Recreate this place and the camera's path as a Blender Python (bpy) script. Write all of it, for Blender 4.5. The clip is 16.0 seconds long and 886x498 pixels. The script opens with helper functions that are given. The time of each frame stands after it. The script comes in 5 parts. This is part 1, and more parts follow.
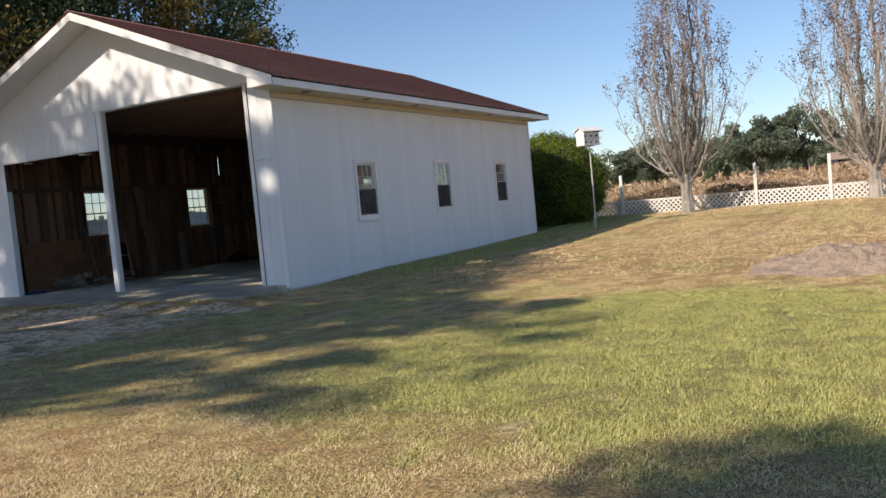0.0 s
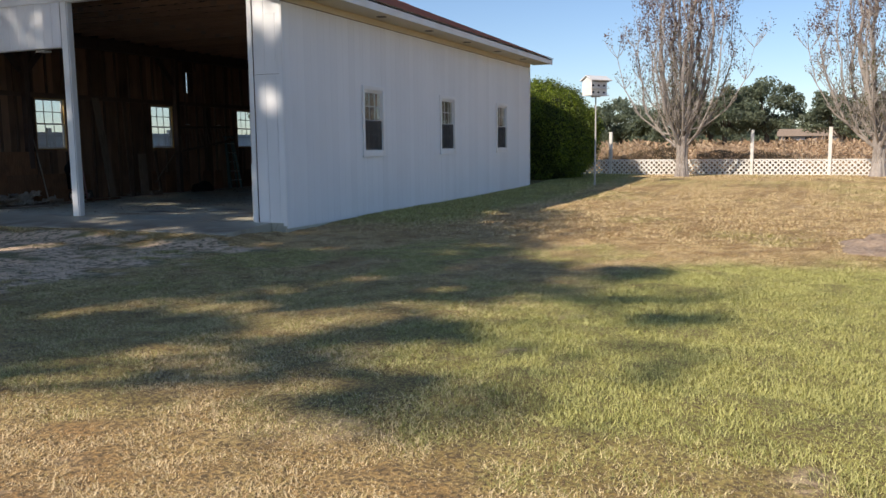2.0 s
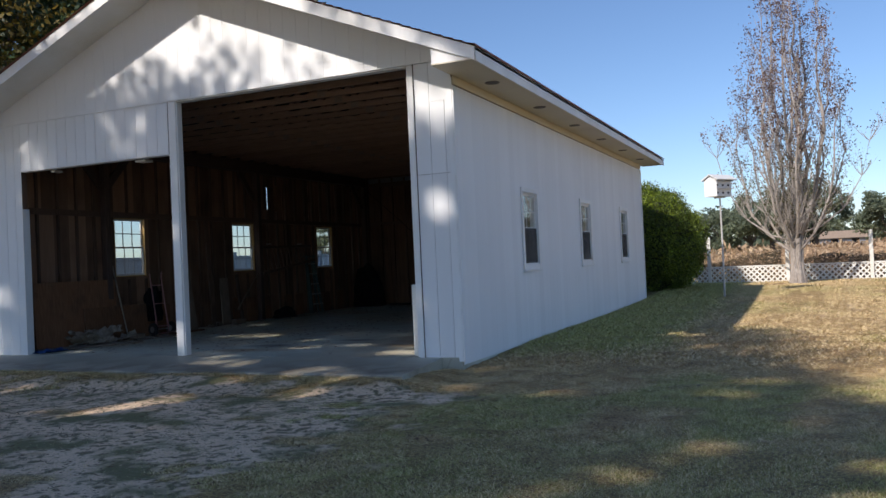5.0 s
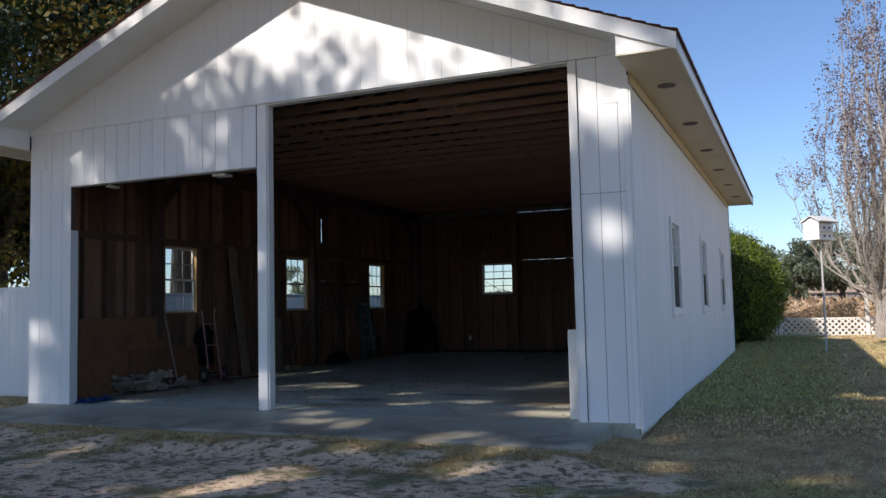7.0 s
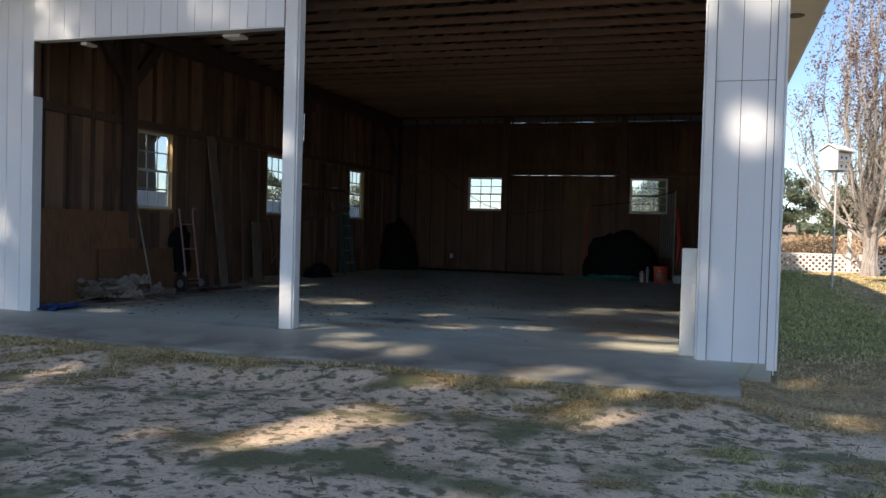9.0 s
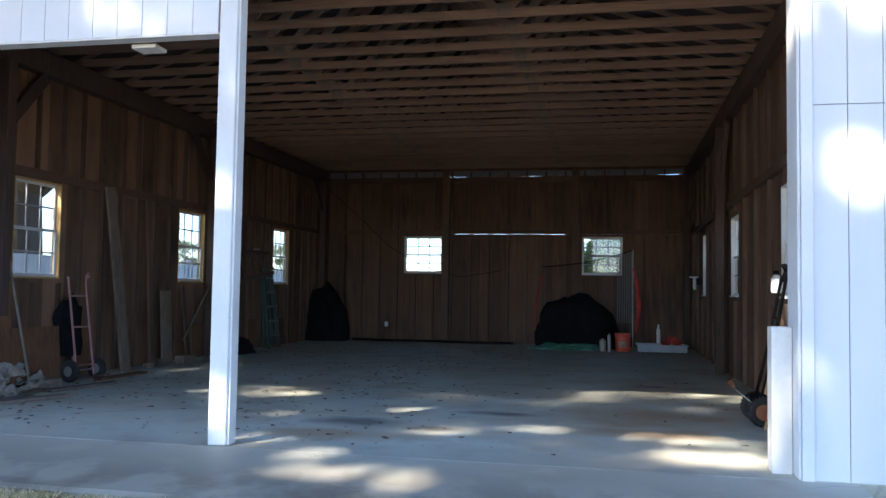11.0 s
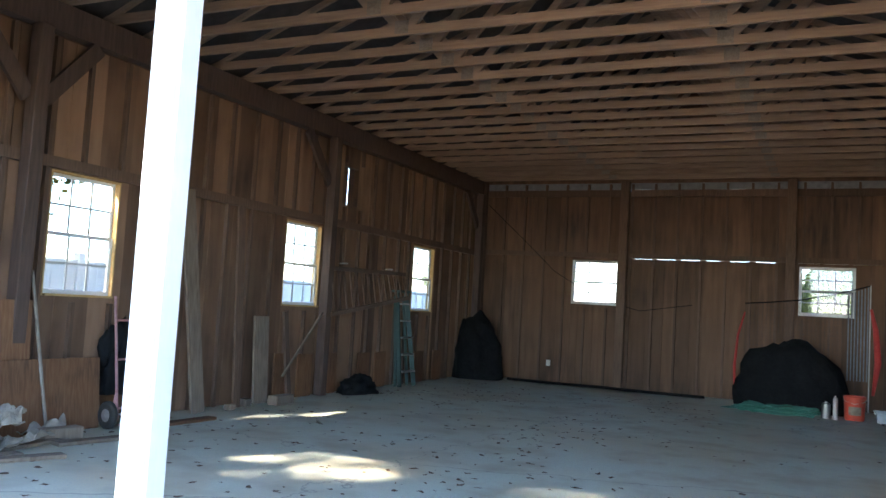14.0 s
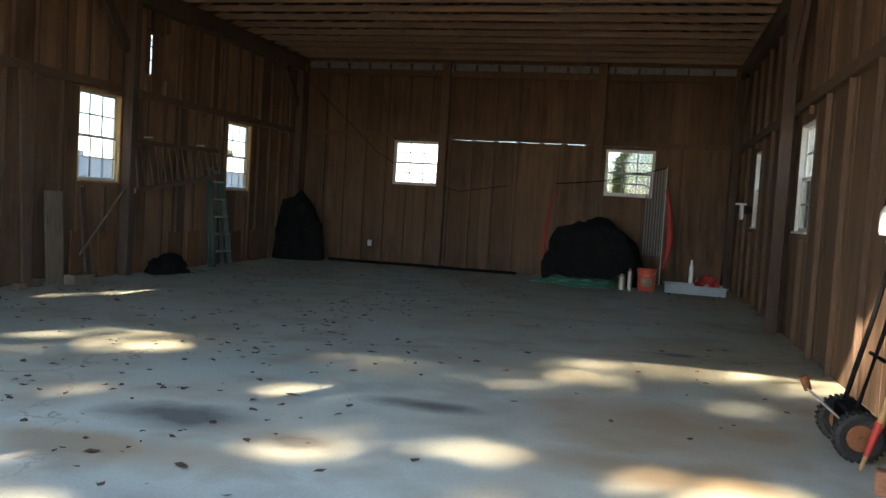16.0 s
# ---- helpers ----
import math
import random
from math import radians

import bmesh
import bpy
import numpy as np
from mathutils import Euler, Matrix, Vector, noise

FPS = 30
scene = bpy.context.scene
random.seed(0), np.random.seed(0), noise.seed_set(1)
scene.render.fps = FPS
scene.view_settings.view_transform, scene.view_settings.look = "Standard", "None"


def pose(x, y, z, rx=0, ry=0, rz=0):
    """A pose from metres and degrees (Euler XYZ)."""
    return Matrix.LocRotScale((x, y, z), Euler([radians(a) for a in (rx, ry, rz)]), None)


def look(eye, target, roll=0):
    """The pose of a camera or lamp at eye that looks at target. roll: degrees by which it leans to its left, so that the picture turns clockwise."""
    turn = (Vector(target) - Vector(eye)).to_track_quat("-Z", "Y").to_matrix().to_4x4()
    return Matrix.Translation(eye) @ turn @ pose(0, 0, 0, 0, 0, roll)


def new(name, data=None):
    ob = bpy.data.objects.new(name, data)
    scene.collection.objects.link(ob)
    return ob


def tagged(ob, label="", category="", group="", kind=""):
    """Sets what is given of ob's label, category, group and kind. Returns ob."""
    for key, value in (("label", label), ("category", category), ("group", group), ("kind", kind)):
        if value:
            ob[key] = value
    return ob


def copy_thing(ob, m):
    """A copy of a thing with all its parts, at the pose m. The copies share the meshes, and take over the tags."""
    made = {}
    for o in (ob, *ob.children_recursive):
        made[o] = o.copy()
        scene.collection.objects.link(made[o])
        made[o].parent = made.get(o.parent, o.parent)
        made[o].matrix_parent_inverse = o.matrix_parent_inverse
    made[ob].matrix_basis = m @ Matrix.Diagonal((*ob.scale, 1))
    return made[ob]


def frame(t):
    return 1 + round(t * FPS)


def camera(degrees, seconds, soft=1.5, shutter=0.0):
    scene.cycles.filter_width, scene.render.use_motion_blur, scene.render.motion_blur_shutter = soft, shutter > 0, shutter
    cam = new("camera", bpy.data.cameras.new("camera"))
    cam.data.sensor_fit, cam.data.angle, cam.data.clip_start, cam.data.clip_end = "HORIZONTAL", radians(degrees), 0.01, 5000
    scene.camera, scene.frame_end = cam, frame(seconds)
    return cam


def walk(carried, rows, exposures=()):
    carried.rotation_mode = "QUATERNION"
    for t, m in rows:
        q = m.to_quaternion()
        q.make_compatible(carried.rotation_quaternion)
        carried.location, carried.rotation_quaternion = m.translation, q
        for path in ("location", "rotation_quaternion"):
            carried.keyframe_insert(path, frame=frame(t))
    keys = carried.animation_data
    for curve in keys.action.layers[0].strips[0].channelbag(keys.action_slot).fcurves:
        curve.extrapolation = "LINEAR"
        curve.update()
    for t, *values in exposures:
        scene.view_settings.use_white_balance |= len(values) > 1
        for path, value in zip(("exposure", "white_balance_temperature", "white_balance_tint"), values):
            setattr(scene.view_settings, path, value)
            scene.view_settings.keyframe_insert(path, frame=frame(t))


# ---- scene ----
cam = camera(56.5, 16.0)
METRES, EYE, TILT, LEAN, TURN = 17.4, 1.5, 0.0, 0.0, 27.9
PATH = [
    (0, (-0.726, 0.912, 1.371), (-1.651, 2.682, 1.256), -5.3),
    (0.5, (-1.241, 1.303, 1.3), (-2.129, 3.085, 1.109), -4.6),
    (1, (-1.779, 1.597, 1.267), (-2.635, 3.38, 0.971), -3.4),
    (1.5, (-2.297, 1.8, 1.28), (-3.139, 3.597, 1.031), -0.5),
    (2, (-2.791, 1.981, 1.306), (-3.578, 3.803, 1.057), -0.6),
    (2.5, (-3.349, 2.157, 1.341), (-4.092, 4.009, 1.209), -1.5),
    (3, (-3.898, 2.219, 1.351), (-4.758, 4.022, 1.243), -1.7),
    (3.5, (-4.47, 2.429, 1.36), (-5.346, 4.226, 1.309), -1.4),
    (4, (-5.063, 2.716, 1.351), (-5.904, 4.529, 1.287), -1.3),
    (4.5, (-5.591, 3.056, 1.335), (-6.407, 4.88, 1.259), -3.2),
    (5, (-6.126, 3.373, 1.32), (-6.932, 5.203, 1.351), -2.6),
    (5.2, (-6.349, 3.501, 1.356), (-7.181, 5.317, 1.464), -0.9),
    (7.5, (-9.091, 4.755, 1.276), (-9.866, 6.593, 1.417), -1.2),
    (8, (-9.594, 5.006, 1.238), (-10.334, 6.864, 1.232), -0.5),
    (8.5, (-10.073, 5.281, 1.186), (-10.769, 7.157, 1.178), 1.7),
    (9, (-10.479, 5.586, 1.155), (-11.099, 7.486, 1.106), 1.6),
    (11.5, (-11.828, 7.841, 1.307), (-12.18, 9.806, 1.428), 0.3),
    (12, (-11.882, 8.406, 1.386), (-12.181, 10.381, 1.496), -0.5),
    (12.5, (-11.874, 8.959, 1.416), (-12.156, 10.936, 1.528), -0.5),
    (13, (-11.91, 9.384, 1.419), (-12.402, 11.32, 1.527), 0.1),
    (13.5, (-11.848, 9.751, 1.43), (-12.718, 11.548, 1.543), 1.4),
    (14, (-11.803, 10.091, 1.417), (-12.661, 11.893, 1.557), 3.4),
    (14.5, (-11.79, 10.275, 1.409), (-12.61, 12.094, 1.539), 4.1),
    (15, (-11.632, 10.354, 1.345), (-12.263, 12.25, 1.412), 2.8),
    (15.5, (-11.614, 10.368, 1.306), (-12.172, 12.287, 1.222), 2.8),
    (16, (-11.528, 10.236, 1.291), (-12.005, 12.175, 1.184), 3.5),
]
walk(cam, [(t, look(eye, target, roll)) for t, eye, target, roll in PATH],
     [(t, e, k, q) for t, e, k, q in ((0, 0.27, 6350, 13), (3, 0.22, 6150, 13), (5.2, 0.25, 5880, 13), (7.5, 0.4, 5860, 13), (9, 0.85, 6400, 13), (11.5, 2.35, 5700, 12), (12.5, 2.55, 5850, 11), (13, 3.35, 6000, 10), (13.5, 3.65, 6150, 10), (14.5, 3.8, 6300, 9), (15.2, 3.05, 6750, 9), (16, 2.8, 7300, 9))])

# ---- world, sun ----
SUN_EL, SUN_ROT = 0.650, 3.615
world = bpy.data.worlds.new("world")
scene.world = world
world.use_nodes = True
wnt = world.node_tree
sky = wnt.nodes.new("ShaderNodeTexSky")
sky.sky_type = "NISHITA"
sky.sun_disc = False
sky.sun_elevation, sky.sun_rotation = SUN_EL, SUN_ROT
sky.air_density, sky.dust_density, sky.ozone_density = 0.9, 0.3, 3.0
wnt.links.new(sky.outputs[0], wnt.nodes["Background"].inputs[0])
wnt.nodes["Background"].inputs[1].default_value = 0.112
sun_data = bpy.data.lights.new("sun", "SUN")
sun_data.energy, sun_data.angle, sun_data.color = 5.0, radians(0.9), (1.0, 0.87, 0.70)
sun = new("sun", sun_data)
sun.matrix_world = look((-30, -58, 50), (-30 + 0.6, -58 + 1.17, 49))

# ---- helpers ----
rng = np.random.default_rng(7)
R = random.Random(5)


def part(name, bm, material, parent=None, label="", kind="", smooth=False):
    me = bpy.data.meshes.new(name)
    bm.to_mesh(me)
    bm.free()
    me.materials.append(material)
    if smooth:
        me.shade_smooth()
    ob = new(name, me)
    ob.parent = parent
    return tagged(ob, label=label, kind=kind)


def thing(name, label, category, group="", kind="", at=(0, 0, 0), rz=0):
    ob = new(name)
    ob.matrix_world = pose(*at, 0, 0, rz)
    return tagged(ob, label, category, group, kind)


def box(bm, x0, x1, y0, y1, z0, z1, m=None):
    vs = [bm.verts.new((x, y, z)) for z in (z0, z1) for y in (y0, y1) for x in (x0, x1)]
    for f in ((0, 2, 3, 1), (4, 5, 7, 6), (0, 1, 5, 4), (2, 6, 7, 3), (0, 4, 6, 2), (1, 3, 7, 5)):
        bm.faces.new([vs[i] for i in f])
    if m is not None:
        for v in vs:
            v.co = m @ v.co
    return vs


def boxes(*bs):
    bm = bmesh.new()
    for b in bs:
        box(bm, *b)
    return bm


def soft(bm, w=0.004, seg=1):
    bmesh.ops.bevel(bm, geom=bm.edges[:], offset=w, segments=seg, affect="EDGES", profile=0.5)
    return bm


def prism(bm, poly, a0, a1, axis="y"):
    """A prism on the polygon (u, z), from a0 to a1 along the axis."""
    put = (lambda u, a, z: (u, a, z)) if axis == "y" else (lambda u, a, z: (a, u, z))
    n = len(poly)
    v0 = [bm.verts.new(put(u, a0, z)) for u, z in poly]
    v1 = [bm.verts.new(put(u, a1, z)) for u, z in poly]
    bm.faces.new(v0)
    bm.faces.new(v1[::-1])
    for i in range(n):
        j = (i + 1) % n
        bm.faces.new((v0[j], v0[i], v1[i], v1[j]))
    return bm


def beam(bm, a, b, w, d, up=(0, 0, 1)):
    """A straight timber from a to b, w across and d in the direction of up."""
    a, b = Vector(a), Vector(b)
    z = (b - a).normalized()
    x = z.cross(Vector(up)).normalized()
    y = x.cross(z)
    vs = []
    for p in (a, b):
        for sx, sy in ((-1, -1), (1, -1), (1, 1), (-1, 1)):
            vs.append(bm.verts.new(p + x * sx * w / 2 + y * sy * d / 2))
    for f in ((0, 1, 2, 3), (7, 6, 5, 4), (0, 4, 5, 1), (1, 5, 6, 2), (2, 6, 7, 3), (3, 7, 4, 0)):
        bm.faces.new([vs[i] for i in f])
    return bm


def tube(bm, pts, radii, n=8, cap=True):
    """A round bar through the points."""
    pts = [Vector(p) for p in pts]
    if not hasattr(radii, "__len__"):
        radii = [radii] * len(pts)
    rings = []
    ref = Vector((0.13, 0.31, 0.94))
    for i, p in enumerate(pts):
        d = (pts[min(i + 1, len(pts) - 1)] - pts[max(i - 1, 0)]).normalized()
        r = ref if abs(d.dot(ref)) < 0.95 else Vector((1, 0, 0))
        x = d.cross(r).normalized()
        y = d.cross(x)
        rings.append([bm.verts.new(p + (x * math.cos(k * 2 * math.pi / n) + y * math.sin(k * 2 * math.pi / n)) * radii[i]) for k in range(n)])
    for a, b in zip(rings, rings[1:]):
        for k in range(n):
            bm.faces.new((a[k], a[(k + 1) % n], b[(k + 1) % n], b[k]))
    if cap:
        bm.faces.new(rings[0][::-1])
        bm.faces.new(rings[-1])
    return bm


def lathe(bm, prof, m=None, n=24):
    """A turned body from (radius, height) pairs."""
    m = m or Matrix()
    rings = [[bm.verts.new(m @ Vector((r * math.cos(k * 2 * math.pi / n), r * math.sin(k * 2 * math.pi / n), z))) for k in range(n)] for r, z in prof]
    for a, b in zip(rings, rings[1:]):
        for k in range(n):
            bm.faces.new((a[k], a[(k + 1) % n], b[(k + 1) % n], b[k]))
    bm.faces.new(rings[0][::-1])
    bm.faces.new(rings[-1])
    return bm


def raw_mesh(name, verts, loops, sizes, material, parent=None, attrs=None, smooth=False):
    """A mesh from numpy arrays."""
    me = bpy.data.meshes.new(name)
    me.vertices.add(len(verts))
    me.vertices.foreach_set("co", np.asarray(verts, np.float32).ravel())
    me.loops.add(len(loops))
    me.loops.foreach_set("vertex_index", np.asarray(loops, np.int32))
    me.polygons.add(len(sizes))
    me.polygons.foreach_set("loop_start", np.concatenate([[0], np.cumsum(sizes)[:-1]]).astype(np.int32))
    me.update(calc_edges=True)
    for key, values in (attrs or {}).items():
        me.attributes.new(key, "FLOAT", "POINT").data.foreach_set("value", np.asarray(values, np.float32))
    me.materials.append(material)
    if smooth:
        me.shade_smooth()
    ob = new(name, me)
    ob.parent = parent
    return ob


def leaves(name, centres, size, material, parent=None, droop=0.3, ratio=0.55, attrs=None):
    """Small pointed leaves, one to a centre."""
    n = len(centres)
    a = rng.normal(size=(n, 3))
    a[:, 2] -= droop
    a /= np.linalg.norm(a, axis=1)[:, None]
    b = np.cross(a, rng.normal(size=(n, 3)))
    b /= np.linalg.norm(b, axis=1)[:, None]
    s = size * rng.uniform(0.6, 1.3, (n, 1))
    c = np.asarray(centres)
    v = np.stack([c - a * s / 2, c + b * s * ratio / 2, c + a * s / 2, c - b * s * ratio / 2], 1).reshape(-1, 3)
    return raw_mesh(name, v, np.arange(4 * n), np.full(n, 4), material, parent)


def vnoise(x, y, cell, seed):
    """Smooth value noise from 0 to 1."""
    g = np.random.default_rng(seed).random((256, 256))
    u, v = x / cell + 1000, y / cell + 1000
    i, j = np.floor(u).astype(int), np.floor(v).astype(int)
    fu, fv = u - i, v - j
    fu, fv = fu * fu * (3 - 2 * fu), fv * fv * (3 - 2 * fv)
    i, j, k, l = i % 256, j % 256, (i + 1) % 256, (j + 1) % 256
    return (g[i, j] * (1 - fu) + g[k, j] * fu) * (1 - fv) + (g[i, l] * (1 - fu) + g[k, l] * fu) * fv


def fnoise(x, y, cell, seed):
    return 0.55 * vnoise(x, y, cell, seed) + 0.3 * vnoise(x, y, cell / 2.3, seed + 1) + 0.15 * vnoise(x, y, cell / 5, seed + 2)


def step(v, a, b):
    t = np.clip((v - a) / (b - a), 0, 1)
    return t * t * (3 - 2 * t)


# ---- materials ----
def mix(nt, f, a, b, mode="MIX"):
    n = nt.nodes.new("ShaderNodeMix")
    n.data_type, n.blend_type = "RGBA", mode
    for sock, val in ((n.inputs[0], f), (n.inputs[6], a), (n.inputs[7], b)):
        if hasattr(val, "links"):
            nt.links.new(val, sock)
        else:
            sock.default_value = (*val, 1) if isinstance(val, tuple) else val
    return n.outputs[2]


def ramp(nt, v, a, b):
    n = nt.nodes.new("ShaderNodeMapRange")
    nt.links.new(v, n.inputs[0])
    n.inputs[1].default_value, n.inputs[2].default_value = a, b
    return n.outputs[0]


def noise_tex(nt, scale, stretch=(1, 1, 1), detail=4, space="Object", vec=None):
    if vec is None:
        vec = nt.nodes.new("ShaderNodeTexCoord").outputs[space] if space == "Object" else nt.nodes.new("ShaderNodeNewGeometry").outputs["Position"]
    mp = nt.nodes.new("ShaderNodeMapping")
    mp.inputs["Scale"].default_value = stretch
    nt.links.new(vec, mp.inputs[0])
    n = nt.nodes.new("ShaderNodeTexNoise")
    n.inputs["Scale"].default_value, n.inputs["Detail"].default_value = scale, detail
    nt.links.new(mp.outputs[0], n.inputs[0])
    return n.outputs["Fac"]


def start(name):
    m = bpy.data.materials.new(name)
    m.use_nodes = True
    nt = m.node_tree
    return m, nt, nt.nodes["Principled BSDF"]


def bump(nt, bsdf, height, strength, distance):
    n = nt.nodes.new("ShaderNodeBump")
    n.inputs["Strength"].default_value, n.inputs["Distance"].default_value = strength, distance
    nt.links.new(height, n.inputs["Height"])
    nt.links.new(n.outputs[0], bsdf.inputs["Normal"])


def surface(name, base, stain, grain, coarse=1.2, fine=25, rough=0.7, relief=0.3, depth=0.004, stretch=(1, 1, 1), vary=0.0, metal=0.0,
            amount=(0.45, 0.75), space="World", island=False):
    """A plain stuff with broad stains, fine grain and relief."""
    m, nt, b = start(name)
    big = noise_tex(nt, coarse, (1, 1, 1), 5, space)
    small = noise_tex(nt, fine, stretch, 6, space)
    col = mix(nt, ramp(nt, big, *amount), base, stain)
    col = mix(nt, ramp(nt, small, 0.35, 0.8), col, grain)
    if vary:
        rnd = nt.nodes.new("ShaderNodeNewGeometry").outputs["Random Per Island"] if island else nt.nodes.new("ShaderNodeObjectInfo").outputs["Random"]
        hsv = nt.nodes.new("ShaderNodeHueSaturation")
        nt.links.new(col, hsv.inputs["Color"])
        r = nt.nodes.new("ShaderNodeMapRange")
        nt.links.new(rnd, r.inputs[0])
        r.inputs[3].default_value, r.inputs[4].default_value = 1 - vary, 1 + vary
        nt.links.new(r.outputs[0], hsv.inputs["Value"])
        col = hsv.outputs[0]
    nt.links.new(col, b.inputs["Base Color"])
    b.inputs["Roughness"].default_value, b.inputs["Metallic"].default_value = rough, metal
    if relief:
        bump(nt, b, small, relief, depth)
    return m


M = {}
M["white"] = surface("white_siding_paint", (0.78, 0.79, 0.80), (0.73, 0.74, 0.75), (0.765, 0.775, 0.785), 0.9, 14, 0.62, 0.14, 0.003, (1.5, 1.5, 0.12), 0.03)
M["trim"] = surface("white_trim_paint", (0.80, 0.80, 0.79), (0.66, 0.64, 0.58), (0.75, 0.75, 0.74), 1.4, 30, 0.5, 0.2, 0.002, (1, 1, 0.3), 0.03)
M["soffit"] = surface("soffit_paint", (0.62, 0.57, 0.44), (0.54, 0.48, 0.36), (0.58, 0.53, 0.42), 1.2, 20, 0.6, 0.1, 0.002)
M["vent"] = surface("vent_metal", (0.09, 0.075, 0.06), (0.06, 0.05, 0.04), (0.13, 0.11, 0.09), 6, 60, 0.6, 0.3)
M["wood"] = surface("barn_boards", (0.135, 0.074, 0.043), (0.055, 0.033, 0.024), (0.19, 0.108, 0.064), 1.1, 6, 0.8, 0.4, 0.004, (1.8, 1.8, 0.2), 0.24, amount=(0.4, 0.7))
# lighter copy of barn_boards: light on the west wall is partly in the colour
M["lit_side_boards"] = surface("lit_side_wall_boards", (0.20, 0.112, 0.066), (0.085, 0.048, 0.034), (0.27, 0.16, 0.10), 1.5, 5, 0.8, 0.4, 0.004, (1.6, 1.6, 0.25), 0.42)
M["beam"] = surface("dark_beam_timber", (0.085, 0.054, 0.042), (0.05, 0.033, 0.027), (0.12, 0.078, 0.06), 1.3, 12, 0.85, 0.4, 0.003, (3, 3, 0.3), 0.15)
M["stud"] = surface("stud_timber", (0.115, 0.069, 0.046), (0.065, 0.04, 0.028), (0.155, 0.097, 0.066), 1.1, 16, 0.8, 0.4, 0.003, (3, 3, 0.3), 0.22)
M["chord"] = surface("truss_timber", (0.29, 0.19, 0.135), (0.19, 0.125, 0.09), (0.36, 0.25, 0.18), 1.6, 14, 0.75, 0.3, 0.003, (0.25, 3, 3), 0.12)
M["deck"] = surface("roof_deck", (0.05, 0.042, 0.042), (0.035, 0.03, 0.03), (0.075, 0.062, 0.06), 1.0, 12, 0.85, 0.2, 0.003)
M["plate"] = surface("galvanised_plate", (0.24, 0.19, 0.155), (0.18, 0.14, 0.11), (0.30, 0.25, 0.21), 8, 60, 0.6, 0.1, 0.001, metal=0.3)
M["ply"] = surface("plywood", (0.17, 0.075, 0.034), (0.085, 0.042, 0.024), (0.25, 0.13, 0.065), 2.6, 14, 0.75, 0.2, 0.002, (4, 4, 0.35), 0.25)
M["grey_wood"] = surface("weathered_plank", (0.18, 0.13, 0.095), (0.10, 0.073, 0.054), (0.25, 0.195, 0.145), 2, 14, 0.85, 0.4, 0.003, (3, 3, 0.3), 0.2)
M["handle"] = surface("ash_handle", (0.55, 0.30, 0.11), (0.40, 0.21, 0.08), (0.62, 0.38, 0.17), 5, 30, 0.55, 0.1, 0.001)
M["black"] = surface("black_plastic", (0.010, 0.011, 0.012), (0.015, 0.016, 0.017), (0.007, 0.007, 0.008), 3, 20, 0.85, 0.5, 0.01)
M["black"].node_tree.nodes["Principled BSDF"].inputs["Specular IOR Level"].default_value = 0.15
M["tyre"] = surface("rubber", (0.03, 0.028, 0.026), (0.07, 0.06, 0.045), (0.02, 0.02, 0.02), 8, 60, 0.8, 0.3, 0.002)
M["rust"] = surface("rusty_rim", (0.30, 0.10, 0.045), (0.18, 0.06, 0.03), (0.38, 0.16, 0.07), 12, 80, 0.7, 0.3, 0.002, metal=0.3)
M["pink"] = surface("faded_red_tube", (0.38, 0.17, 0.17), (0.28, 0.11, 0.11), (0.46, 0.26, 0.25), 7, 50, 0.55, 0.1, 0.001)
M["red"] = surface("red_paint", (0.55, 0.035, 0.03), (0.38, 0.025, 0.022), (0.6, 0.06, 0.05), 6, 50, 0.5, 0.1, 0.001)
M["orange"] = surface("orange_bucket_plastic", (0.60, 0.07, 0.035), (0.50, 0.06, 0.03), (0.65, 0.11, 0.06), 7, 40, 0.4, 0.05, 0.001)
M["green_tarp"] = surface("mint_tarpaulin", (0.10, 0.34, 0.25), (0.06, 0.24, 0.18), (0.16, 0.42, 0.32), 6, 30, 0.5, 0.4, 0.006)
M["step_green"] = surface("green_fibreglass", (0.045, 0.085, 0.08), (0.035, 0.06, 0.058), (0.06, 0.11, 0.10), 4, 40, 0.5, 0.1, 0.001)
M["aluminium"] = surface("dull_aluminium", (0.40, 0.38, 0.36), (0.36, 0.34, 0.31), (0.55, 0.53, 0.5), 6, 50, 0.42, 0.1, 0.001, metal=0.7)
M["clear_plastic"] = surface("blue_grey_plastic", (0.33, 0.38, 0.44), (0.25, 0.30, 0.36), (0.4, 0.45, 0.5), 6, 40, 0.35, 0.05, 0.001)
M["paper"] = surface("creased_paper", (0.27, 0.225, 0.175), (0.15, 0.11, 0.075), (0.38, 0.335, 0.28), 5, 20, 0.8, 0.5, 0.006)
M["bottle"] = surface("white_plastic", (0.75, 0.76, 0.76), (0.62, 0.63, 0.64), (0.8, 0.8, 0.8), 8, 50, 0.4, 0.05, 0.001)
M["brick"] = surface("clay_block", (0.42, 0.17, 0.10), (0.30, 0.12, 0.07), (0.5, 0.25, 0.16), 10, 60, 0.85, 0.4, 0.003)
M["vinyl"] = surface("white_vinyl_fence", (0.74, 0.76, 0.80), (0.66, 0.68, 0.72), (0.78, 0.79, 0.82), 1, 20, 0.4, 0.05, 0.001, vary=0.02)
M["lattice"] = surface("white_lattice", (0.78, 0.76, 0.71), (0.60, 0.56, 0.48), (0.7, 0.68, 0.63), 1.5, 30, 0.6, 0.2, 0.002)
# grey bark; its pale and dark patches also stand for lit and unlit branches
M["bark"] = surface("grey_bark", (0.34, 0.30, 0.265), (0.13, 0.105, 0.09), (0.44, 0.40, 0.355), 1.6, 20, 0.9, 0.7, 0.01, (2, 2, 0.4))
